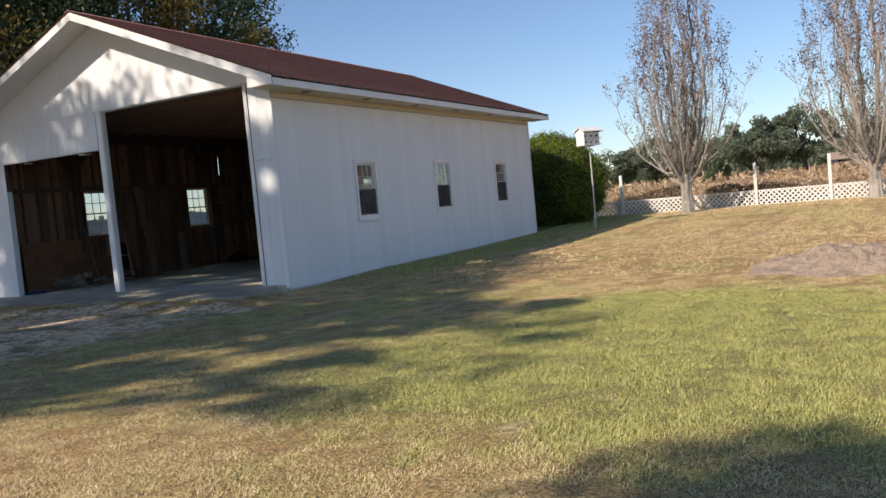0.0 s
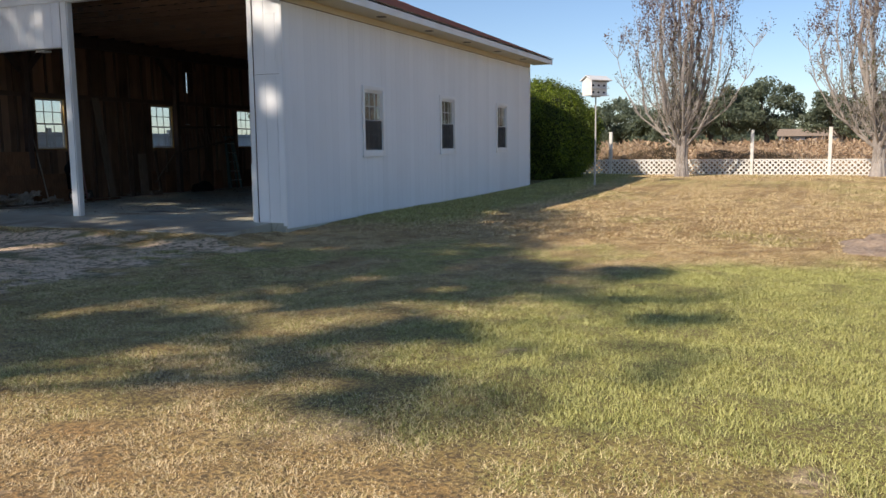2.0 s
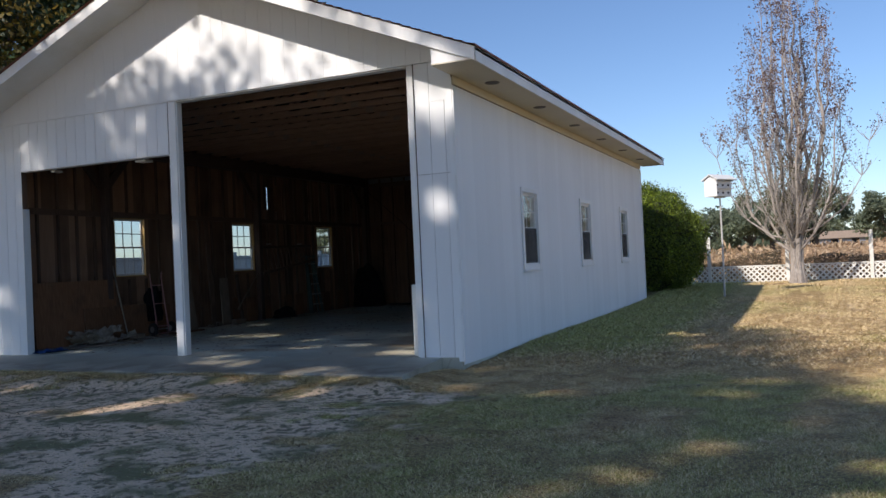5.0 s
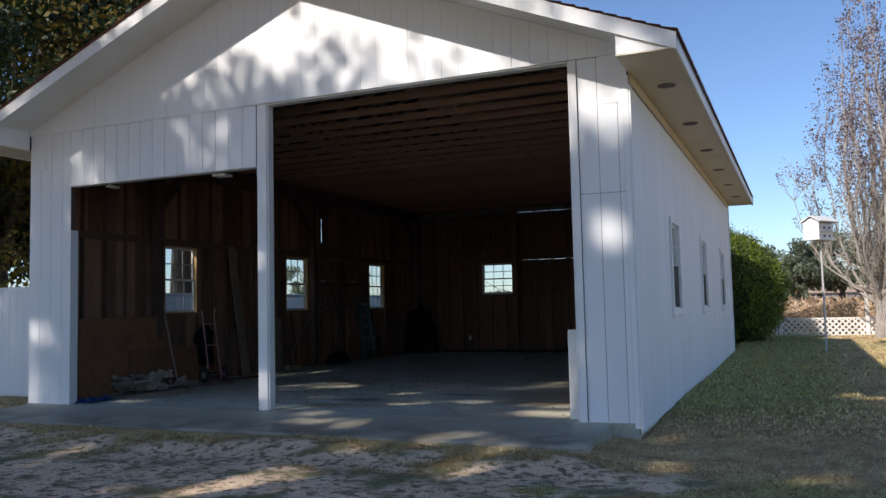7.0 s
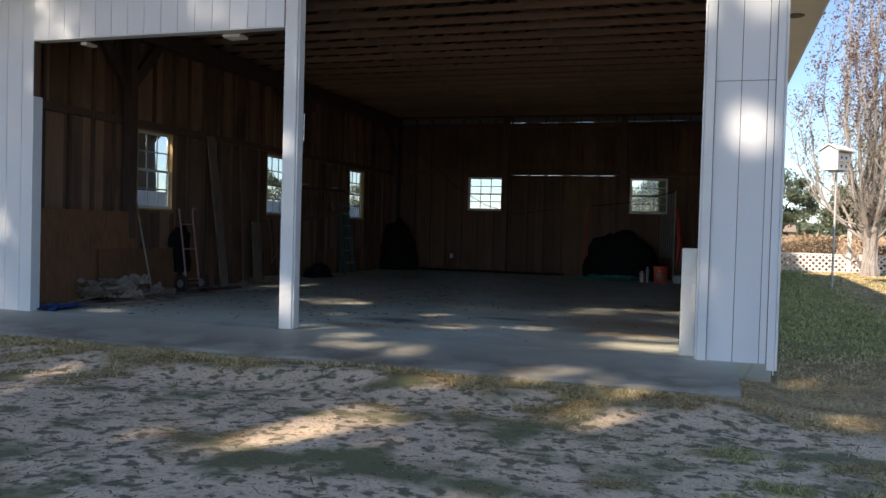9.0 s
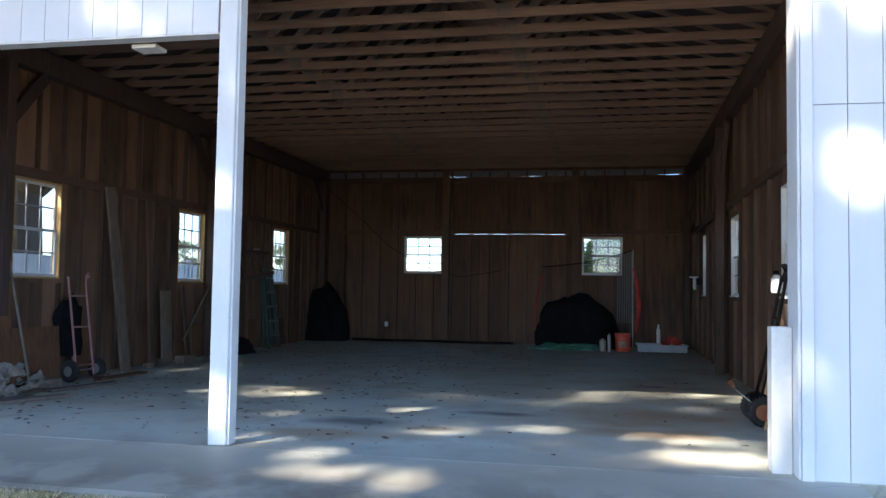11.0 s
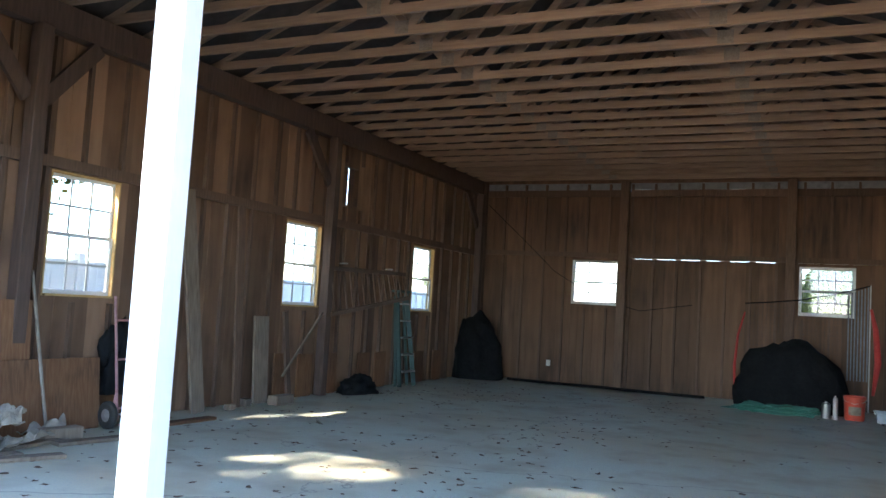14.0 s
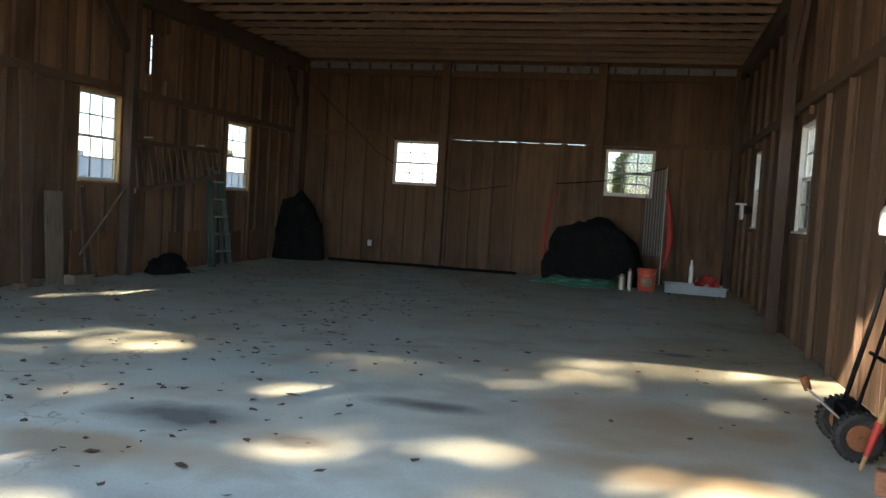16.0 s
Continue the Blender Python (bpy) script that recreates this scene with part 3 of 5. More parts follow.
# front wall: two stubs, the low header, the gable
wall_south = thing("wall_south", "white board front of the barn with a gable and two open bays", "wall", kind="structure")
bm = bmesh.new()
box(bm, -10.57, XR - 0.012, YF + 0.012, YF + 0.1, 0.12, 3.75)
box(bm, XL + 0.012, -17.43, YF + 0.012, YF + 0.1, 0.12, 3.05)
box(bm, XL + 0.012, -14.42, YF + 0.012, YF + 0.1, 3.05, 3.80)
prism(bm, [(XL + 0.03, 3.80), (XR - 0.03, 3.80), (XR - 0.03, roof_z(XR) - 0.15), (XC, roof_z(XC) - 0.15), (XL + 0.03, roof_z(XL) - 0.15)], YF + 0.012, YF + 0.1)
part("front_core", bm, M["wood"], wall_south)
gable = bmesh.new()
us = np.arange(XL, XR + 0.01, 0.2)
for a, b in zip(us, np.append(us[1:], XR)):
    if b - a < 0.01:
        continue
    za, zb = roof_z(a) - 0.1, roof_z(b) - 0.1
    poly = [(a + 0.0012, 3.79), (b - 0.0012, 3.79), (b - 0.0012, zb), (a + 0.0012, za)]
    if a < XC < b:
        poly.insert(3, (XC, roof_z(XC) - 0.1))
    prism(gable, poly, YF - 0.018, YF + 0.012)
part("gable_boards", gable, M["white"], wall_south, kind="stuff")

for w0, w1 in ((XL + 0.02, XL + 0.3), (XR - 0.3, XR - 0.02)):
    part("corner_board", boxes((w0, w1, YF - 0.004, YF + 0.0115, 3.30, 3.789)), M["white"], wall_south)

# ---- roof ----
roof = thing("roof", "low gable roof of brown-red shingles with white fascia", "roof", kind="structure")
RY0, RY1 = 12.0, 25.42
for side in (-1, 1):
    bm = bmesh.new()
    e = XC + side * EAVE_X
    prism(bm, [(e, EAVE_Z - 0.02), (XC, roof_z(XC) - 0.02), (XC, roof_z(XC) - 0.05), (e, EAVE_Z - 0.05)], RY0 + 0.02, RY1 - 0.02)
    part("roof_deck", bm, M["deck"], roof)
    n = 36
    run = EAVE_X / n
    bm = bmesh.new()
    for i in range(n):
        xa, xb = e - side * i * run + side * 0.02 * (i == 0), e - side * (i + 1) * run - side * 0.02
        za, zb = roof_z(e - side * i * run), roof_z(e - side * (i + 1) * run)
        y = RY0 - 0.03
        off = (i % 2) * 0.16
        while y < RY1 + 0.02:
            y2 = min(y + 0.33 - (off if y < RY0 else 0), RY1 + 0.03)
            lift = R.uniform(0, 0.002)
            vs = [bm.verts.new(p) for p in ((xa, y, za - 0.012), (xa, y2 - 0.008, za - 0.012), (xa, y2 - 0.008, za + 0.010 + lift), (xa, y, za + 0.010 + lift), (xb, y2 - 0.008, zb + 0.001), (xb, y, zb + 0.001))]
            bm.faces.new(vs[:4])
            bm.faces.new((vs[3], vs[2], vs[4], vs[5]))
            y = y2
    part("shingles", bm, M["roof"], roof, kind="stuff")
bm = bmesh.new()
for k in range(44):
    y = RY0 - 0.03 + k * 0.306
    prism(bm, [(XC - 0.16, roof_z(XC) - 0.05), (XC, roof_z(XC) + 0.02 + 0.003 * (k % 2)), (XC + 0.16, roof_z(XC) - 0.05), (XC, roof_z(XC) + 0.005)], y, y + 0.33)
part("ridge_cap", bm, M["roof"], roof, kind="stuff")
for side in (-1, 1):
    e = XC + side * EAVE_X
    a, b = (e - side * 0.02, e)
    part("fascia", soft(boxes((min(a, b), max(a, b), RY0, RY1, EAVE_Z - 0.17, EAVE_Z - 0.012)), 0.003), M["trim"], roof)
    for y0, y1 in ((RY0 - 0.0, RY0 + 0.025), (RY1 - 0.025, RY1)):
        bm = bmesh.new()
        prism(bm, [(e, EAVE_Z - 0.17), (e, EAVE_Z - 0.014), (XC + side * 0.001, roof_z(XC) - 0.014), (XC + side * 0.001, roof_z(XC) - 0.17)], y0 - 0.002 * (y0 < 20), y1)
        part("rake_board", bm, M["trim"], roof)
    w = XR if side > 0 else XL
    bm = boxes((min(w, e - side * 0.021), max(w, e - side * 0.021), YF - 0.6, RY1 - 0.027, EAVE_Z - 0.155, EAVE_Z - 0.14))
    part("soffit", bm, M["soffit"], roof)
    for y0, y1 in ((RY0 + 0.026, YF - 0.02), (YB + 0.005, RY1 - 0.027)):
        bm = bmesh.new()
        i = w - side * 0.0
        prism(bm, [(i, roof_z(i) - 0.10), (XC, roof_z(XC) - 0.10), (XC, roof_z(XC) - 0.115), (i, roof_z(i) - 0.115)], y0, y1)
        part("rake_soffit", bm, M["trim"], roof)
    bm = bmesh.new()
    lo, hi = sorted((w, e - side * 0.022))
    prism(bm, [(lo, EAVE_Z - 0.139), (hi, EAVE_Z - 0.139), (hi, roof_z(hi) - 0.06), (lo, roof_z(lo) - 0.06)], RY0 + 0.0265, YF - 0.021)
    part("cornice_end", bm, M["trim"], roof)
    for k in range(6):
        y = 13.3 + 2.05 * k
        x = (w + e) / 2
        vent = part("soffit_vent", lathe(bmesh.new(), [(0.095, 0), (0.095, 0.006)], pose(x, y, EAVE_Z - 0.163), 20), M["vent"], roof)
    if side > 0:
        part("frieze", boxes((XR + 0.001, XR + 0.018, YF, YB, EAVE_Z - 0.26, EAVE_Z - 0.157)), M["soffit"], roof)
lite = [(XL + 0.1 + 0.407 * k, XL + 0.1 + 0.407 * k + 0.4066, YB - 0.05, YB - 0.02, 3.7385 + R.uniform(-0.004, 0.003) if k > 6 else 3.7205, 3.86) for k in range(20)]
part("frieze_board", boxes(*[(b[0], min(b[1], XR - 0.095), *b[2:]) for b in lite if b[0] < XR - 0.2]), M["frieze"], roof, kind="stuff")
bm = boxes((XL + 0.1, XR - 0.1, YB - 0.06, YB - 0.015, 3.861, 3.99))
prism(bm, [(XL + 0.1, 3.99), (XR - 0.1, 3.99), (XC, roof_z(XC) - 0.07)], YB - 0.06, YB - 0.015)
tagged(part("rear_gable", bm, M["wood"]), "rear gable closed with brown boards", "wall", kind="structure")

# ---- trusses ----
def truss():
    t = thing("roof_truss", "wooden roof truss with metal joint plates", "truss", "roof trusses")
    z0, z1 = 3.88, 3.965
    xa, xb = XL + 0.06, XR - 0.06
    part("bottom_chord", boxes((xa, xb, -0.019, 0.019, z0, z1)), M["chord"], t)
    for s in (-1, 1):
        bm = bmesh.new()
        w = XC + s * (XC - xa)
        prism(bm, [(w, roof_z(w) - 0.055), (w, roof_z(w) - 0.145 + 0.045), (XC, roof_z(XC) - 0.145), (XC, roof_z(XC) - 0.055)], -0.019, 0.019)
        part("top_chord", bm, M["chord"], t)
        node = XC + s * 1.36
        top = XC + s * 2.05
        for tx, tz in ((top, roof_z(top) - 0.14), (XC + s * 0.03, roof_z(XC) - 0.16)):
            bm = bmesh.new()
            beam(bm, (node + (tx - node) * 0.06, 0, z1 - 0.01), (tx, 0, tz), 0.036, 0.085, (1, 0, 0) if s > 0 else (-1, 0, 0))
            part("web", bm, M["chord"], t)
        for y in (-0.0215, 0.0195):
            part("joint_plate", boxes((node - 0.07, node + 0.07, y, y + 0.002, z0 + 0.012, z1 + 0.05)), M["plate"], t)
    return t


first = truss()
first.matrix_world = pose(0, 13.05, 0)
for k in range(1, 24):
    copy_thing(first, pose(0, 13.05 + 0.505 * k, 0))

# ---- inside timber ----
def inner_boards(wall, axis, face, into, u0, u1, holes, width, material="wood"):
    """Rough boards on the inner face, each a piece."""
    done = {}
    u = u0
    while u < u1 - 0.05:
        w = min(width * R.uniform(0.75, 1.25), u1 - u)
        for a, b in strips(u, u + w, 9, holes):
            for z0, z1 in ((0.15, 2.475), (2.486, 3.61)):
                for p, q in cut(a, b, z0, z1, holes):
                    d = into * R.choice((0.004, 0.006, 0.009))
                    bx = (a + 0.0015, b - 0.0015, min(face, face + d), max(face, face + d)) if axis == "x" else (min(face, face + d), max(face, face + d), a + 0.0015, b - 0.0015)
                    part("wall_board", boxes((*bx, p + 0.001, q - 0.001)), M[material], wall)
        u += w


inner_boards(wall_west, "y", XL + 0.0905, 1, YF + 0.11, YB - 0.1, LEFT_W + SLIT_IN, 0.31, "lit_side_boards")
inner_boards(wall_east, "y", XR - 0.0905, -1, YF + 0.11, YB - 0.1, RIGHT_W, 0.24)
inner_boards(wall_north, "x", YB - 0.0905, -1, XL + 0.11, XR - 0.11, BACK_W, 0.24)

frame_w = thing("wall_frame", "brown studs and girts along the barn walls", "timber frame", kind="structure")
for side, inner, wins in ((-1, XL + 0.101, LEFT_W + SLIT_IN), (1, XR - 0.101, RIGHT_W)):
    s = -side
    f = lambda d0, d1: tuple(sorted((inner + s * d0, inner + s * d1)))
    for k in range(0, 30, 1 if side < 0 else 2):
        y = 13.0 + 0.407 * k + R.uniform(-0.03, 0.03)
        for p, q in cut(y, y + 0.04, 0.15, 3.6, [(h[0] - 0.06, h[1] + 0.06, h[2] - 0.05, h[3] + 0.05) for h in wins]):
            for p2, q2 in cut(y, y + 0.04, p, q, [(0, 99, 2.44, 2.54)]):
                part("stud", boxes((*f(0.001, 0.045), y, y + 0.04, p2, q2)), M["stud"], frame_w)
    part("girt", boxes((*f(0.001, 0.06), YF + 0.12, YB - 0.1, 2.44, 2.54)), M["stud"], frame_w)
    part("top_beam", boxes((*f(0.001, 0.13), YF + 0.12, YB - 0.1, 3.62, 3.875)), M["beam"], frame_w)
    for k, y in enumerate((14.82 if side < 0 else 14.3, 19.45, 24.6)):
        part("post", soft(boxes((*f(0.062, 0.19), y - 0.065, y + 0.065, 0.15 if k or side > 0 else 0.76, 3.618)), 0.006), M["beam"], frame_w)
        for d in (-1, 1):
            if abs(y + d * 0.6 - 18.7) < 6.4 and not (side < 0 and k == 1 and d > 0):
                bm = bmesh.new()
                x = inner + s * 0.10
                beam(bm, (x, y + d * 0.07, 2.98), (x, y + d * 0.62, 3.6), 0.14, 0.045, (1, 0, 0))
                part("knee_brace", bm, M["beam"], frame_w)
yb = YB - 0.101
for k in range(20):
    x = XL + 0.2 + 0.407 * k
    for p, q in cut(x, x + 0.04, 0.15, 3.83, [(h[0] - 0.06, h[1] + 0.06, h[2] - 0.05, h[3] + 0.05) for h in BACK_W]):
        for p2, q2 in cut(x, x + 0.04, p, q, [(-99, 0, 2.49, 2.57)]):
            part("stud", boxes((x, x + 0.04, yb - 0.04, yb - 0.001, p2, q2)), M["stud"], frame_w)
part("girt", boxes((XL + 0.1, XR - 0.1, yb - 0.055, yb - 0.001, 2.49, 2.57)), M["stud"], frame_w)
for x in (-17.98, -15.22, -12.45, -10.2):
    part("post", soft(boxes((x - 0.075, x + 0.075, yb - 0.19, yb - 0.057, 0.15, 3.87)), 0.006), M["stud"], frame_w)
for a, b in ((XL + 0.1, -15.3), (-15.14, -12.53), (-12.37, XR - 0.1)):
    part("top_rail", boxes((a, b, yb - 0.05, yb - 0.002, 3.60, 3.72)), M["stud"], frame_w)

# ---- bays: post, jamb trim, header ----
post = thing("bay_post", "square post wrapped in white painted boards between the bays", "post")
part("shaft", soft(boxes((-14.42, -14.285, YF + 0.001, YF + 0.12, 0.151, 3.80)), 0.006), M["trim"], post)
part("side_board", soft(boxes((-14.284, -14.268, YF + 0.02, YF + 0.125, 0.152, 3.80)), 0.003), M["trim"], post)
jamb = thing("bay_trim", "white painted trim boards round the open bays", "trim", kind="structure")
part("jamb_board", soft(boxes((-10.59, -10.572, YF - 0.014, YF + 0.28, 0.15, 3.78)), 0.003), M["trim"], jamb)
part("jamb_board", soft(boxes((-10.571, -10.50, YF - 0.026, YF - 0.012, 0.13, 3.78)), 0.003), M["trim"], jamb)
part("jamb_board", soft(boxes((-17.43, -17.412, YF - 0.01, YF + 0.12, 0.14, 2.45)), 0.003), M["trim"], jamb)
part("jamb_post", soft(boxes((-10.5715, -10.45, YF + 0.105, YF + 0.278, 0.15, 3.60)), 0.003), M["beam"], jamb)
part("header_board", soft(boxes((-17.43, -14.43, YF + 0.002, YF + 0.12, 3.035, 3.05)), 0.003), M["trim"], jamb)
part("header_board", soft(boxes((-14.26, -10.6, YF + 0.002, YF + 0.12, 3.77, 3.788)), 0.003), M["trim"], jamb)
part("corner_board", soft(boxes((XR - 0.06, XR - 0.002, YF - 0.022, YF - 0.001, 0.1, 3.56)), 0.003), M["white"], jamb)
part("corner_board", soft(boxes((XR + 0.001, XR + 0.02, YF - 0.022, YF + 0.05, 0.1, 3.46)), 0.003), M["white"], jamb)
part("corner_board", soft(boxes((XR + 0.001, XR + 0.02, YB - 0.06, YB, 0.06, 3.46)), 0.003), M["white"], jamb)
for x, w in ((-15.1, 0.2), (-16.9, 0.09)):
    lamp = thing("header_bracket", "small white plate under the low header", "bracket", at=(x, YF + 0.2, 3.035))
    part("plate", soft(boxes((-w / 2, w / 2, -0.06, 0.1, -0.03, 0.0)), 0.004), M["trim"], lamp)


# ---- windows ----
def window(name, w, h, depth, m, label, casing=True, buck=False, screen=False):
    """A double-hung window; local x along the wall, y outward, origin at the opening's lower middle on the outer face."""
    t = thing(name, label, "window", "barn windows", "structure")
    t.matrix_world = m
    a = w / 2
    c = 0.075
    if casing:
        for bx in ((-a - c, a + c, 0.001, 0.022, h + 0.001, h + c), (-a - c, -a - 0.001, 0.001, 0.022, -c, h), (a + 0.001, a + c, 0.001, 0.022, -c, h), (-a - c - 0.02, a + c + 0.02, 0.001, 0.035, -c - 0.03, -c - 0.001), (-a, a, 0.001, 0.02, -c, -0.001)):
            part("window_frame", soft(boxes(bx), 0.003), M["trim"], t)
    lin = M["bare_wood"] if buck else M["sash"]
    for bx in ((-a, -a + 0.015, -depth, -0.001, 0, h), (a - 0.015, a, -depth, -0.001, 0, h), (-a + 0.015, a - 0.015, -depth, -0.001, h - 0.015, h), (-a + 0.015, a - 0.015, -depth - 0.03, -0.001, 0, 0.02)):
        part("window_sill" if bx[5] < 0.1 else "window_liner", boxes(bx), lin, t)
    i = a - 0.016
    mid = h / 2
    if screen:
        part("insect_screen", boxes((-i, i, -0.0125, -0.0115, 0.022, mid + 0.01)), M["screen"], t)
    for k, (z0, z1, y) in enumerate(((mid - 0.015, h - 0.016, -0.028), (0.021, mid + 0.015, -0.052))):
        s = part("sash", boxes((-i, -i + 0.03, y - 0.011, y + 0.011, z0, z1), (i - 0.03, i, y - 0.011, y + 0.011, z0, z1), (-i + 0.03, i - 0.03, y - 0.011, y + 0.011, z1 - 0.03, z1), (-i + 0.03, i - 0.03, y - 0.011, y + 0.011, z0, z0 + 0.035)), M["sash"], t)
        gx0, gx1, g0, g1 = -i + 0.03, i - 0.03, z0 + 0.035, z1 - 0.03
        cols, rows = 3, 2
        cw, ch = (gx1 - gx0) / cols, (g1 - g0) / rows
        bars = [(gx0 + cw * j - 0.009, gx0 + cw * j + 0.009, y - 0.005, y + 0.005, g0, g1) for j in (1, 2)] + [(gx0, gx1, y - 0.0045, y + 0.0045, g0 + ch - 0.009, g0 + ch + 0.009)]
        part("glazing_bars", boxes(*bars), M["bars"], s)
        for j in range(cols):
            for r in range(rows):
                p = part("pane", boxes((gx0 + cw * j + 0.0092, gx0 + cw * (j + 1) - 0.0092, y - 0.0006, y + 0.0006, g0 + ch * r + 0.0092, g0 + ch * (r + 1) - 0.0092)), M["glass"], s)
                p.visible_shadow = False
    return t


num = 1
for a, b, c, d in RIGHT_W:
    window("window_%d" % num, b - a, d - c, 0.095, pose(XR + 0.002, (a + b) / 2, c, 0, 0, -90), "white double-hung window with a grid of small panes in the white siding", screen=True)
    num += 1
for a, b, c, d in LEFT_W:
    window("window_%d" % num, b - a, d - c, 0.10, pose(XL - 0.002, (a + b) / 2, c, 0, 0, 90), "double-hung window with small panes in the rough board wall", buck=True)
    num += 1
for a, b, c, d in BACK_W:
    window("window_%d" % num, b - a, d - c, 0.10, pose((a + b) / 2, YB + 0.002, c), "small square window with a grid of panes in the dark back wall")
    num += 1


# ---- fences ----
def vinyl_fence():
    t = thing("privacy_fence", "tall white vinyl privacy fence beside the barn", "fence")
    for x0, x1 in ((-22.0, -20.1), (-20.1, XL - 0.03)):
        n = int((x1 - x0) / 0.15)
        for k in range(n):
            a = x0 + (x1 - x0) * k / n
            part("fence_board", boxes((a + 0.002, a + (x1 - x0) / n - 0.002, 14.0, 14.025, 0.12, 1.72)), M["vinyl"], t)
        part("fence_rail", boxes((x0, x1, 13.985, 14.04, 1.721, 1.79)), M["vinyl"], t)
        part("fence_rail", boxes((x0, x1, 13.985, 14.04, 0.05, 0.119)), M["vinyl"], t)
    for k in range(10):
        y0 = 14.1 + 2.4 * k
        part("fence_post", soft(boxes((-22.06, -21.94, y0 - 0.06, y0 + 0.06, 0.0, 1.9)), 0.005), M["vinyl"], t)
        for j in range(16):
            a = y0 + 0.06 + 2.28 * j / 16
            part("fence_board", boxes((-22.012, -21.988, a + 0.002, a + 2.28 / 16 - 0.002, 0.16, 1.72)), M["vinyl"], t)
        part("fence_rail", boxes((-22.03, -21.97, y0 + 0.06, y0 + 2.34, 1.721, 1.79)), M["vinyl"], t)
        part("fence_rail", boxes((-22.03, -21.97, y0 + 0.06, y0 + 2.34, 0.08, 0.159)), M["vinyl"], t)


vinyl_fence()


def lattice_panel(x0, x1, y):
    t = thing("lattice_panel", "low white diamond lattice fence panel at the end of the lawn", "lattice fence", "lattice fence panels", at=((x0 + x1) / 2, y, 0.14))
    w, z0, z1 = (x1 - x0) / 2, 0.02, 0.57
    for k, s in ((0, 1), (1, -1)):
        bm = bmesh.new()
        u = -w - (z1 - z0)
        while u < w:
            a, b = (u, z0), (u + (z1 - z0), z1)
            if a[0] < -w:
                a = (-w, z0 + (-w - u))
            if b[0] > w:
                b = (w, z0 + (w - u))
            if b[0] - a[0] > 0.02:
                q = [(p[0] * s, p[1]) for p in (a, b)]
                beam(bm, (q[0][0], k * 0.008, q[0][1]), (q[1][0], k * 0.008, q[1][1]), 0.007, 0.048, (0, 0, 1))
            u += 0.175
        part("slats", bm, M["lattice"], t, kind="stuff")
    part("top_rail", boxes((-w, w, -0.012, 0.02, z1 - 0.01, z1 + 0.03)), M["lattice"], t)
    part("bottom_rail", boxes((-w, w, -0.012, 0.02, z0 - 0.03, z0 + 0.005)), M["lattice"], t)


for k in range(-3, 6):
    lattice_panel(-9.1 + 2.4 * k + 0.06, -6.7 + 2.4 * k - 0.06, 32.0)
    p = thing("fence_post", "square white post standing above the lattice fence", "fence post", "tall white fence posts", at=(-9.1 + 2.4 * k, 32.0, 0.1))
    part("post", soft(boxes((-0.055, 0.055, -0.055, 0.055, -0.05, 1.62 + 0.06 * (k % 2))), 0.008), M["lattice"], p)


# ---- bird house ----
def bird_house():
    t = thing("bird_house", "white two-storey bird house on a tall thin pole", "bird house", at=(-8.03, 24.84, 0.18), rz=56)
    part("pole", tube(bmesh.new(), [(0, 0, -0.05), (0.01, 0, 1.3), (0, 0, 2.43)], [0.024, 0.022, 0.02], 10), M["pole"], t)
    part("bracket", boxes((-0.16, 0.16, -0.02, 0.02, 2.41, 2.44), (-0.02, 0.02, -0.16, 0.16, 2.405, 2.435)), M["pole"], t)
    for k in range(2):
        z = 2.44 + 0.185 * k
        part("floor_tray", boxes((-0.26, 0.26, -0.24, 0.24, z, z + 0.016)), M["trim"], t)
        h = part("storey", boxes((-0.25, 0.25, -0.13, 0.13, z + 0.017, z + 0.184)), M["trim"], t)
        part("end_wall", boxes((-0.262, -0.251, -0.235, 0.235, z + 0.017, z + 0.184)), M["trim"], t)
        for s in (-1, 1):
            for i in range(3):
                part("entrance_hole", lathe(bmesh.new(), [(0.030, 0), (0.030, 0.004)], pose(-0.16 + 0.16 * i, s * 0.1305, z + 0.09, 90 * -s), 12), M["black"], h)
            part("balcony_rail", boxes((-0.25, 0.25, s * 0.232 - 0.004, s * 0.232 + 0.004, z + 0.05, z + 0.058), *[(-0.25 + 0.083 * i - 0.003, -0.25 + 0.083 * i + 0.003, s * 0.232 - 0.003, s * 0.232 + 0.003, z + 0.016, z + 0.051) for i in range(7)]), M["trim"], t)
    for s in (-1, 1):
        bm = bmesh.new()
        prism(bm, [(s * 0.001, 2.965), (s * 0.29, 2.835), (s * 0.31, 2.85), (s * 0.30, 2.862), (s * 0.001, 2.99)], -0.30, 0.30, "x")
        part("roof_panel", bm, M["sash"], t)
    bm = bmesh.new()
    prism(bm, [(-0.235, 2.812), (0.235, 2.812), (0.235, 2.835), (0.0, 2.945), (-0.235, 2.835)], -0.262, -0.251, "x")
    part("attic", bm, M["trim"], t)
    bm = bmesh.new()
    prism(bm, [(-0.235, 2.812), (0.235, 2.812), (0.235, 2.835), (0.0, 2.945), (-0.235, 2.835)], 0.251, 0.262, "x")
    part("attic", bm, M["trim"], t)
    for ob in t.children:
        if ob.name.split(".")[0] not in ("pole", "bracket"):
            for v in ob.data.vertices:
                v.co.x, v.co.y = v.co.x * 1.25, v.co.y * 0.8
            for c in ob.children:
                for v in c.data.vertices:
                    v.co.x, v.co.y = v.co.x * 1.25, v.co.y * 0.8


bird_house()


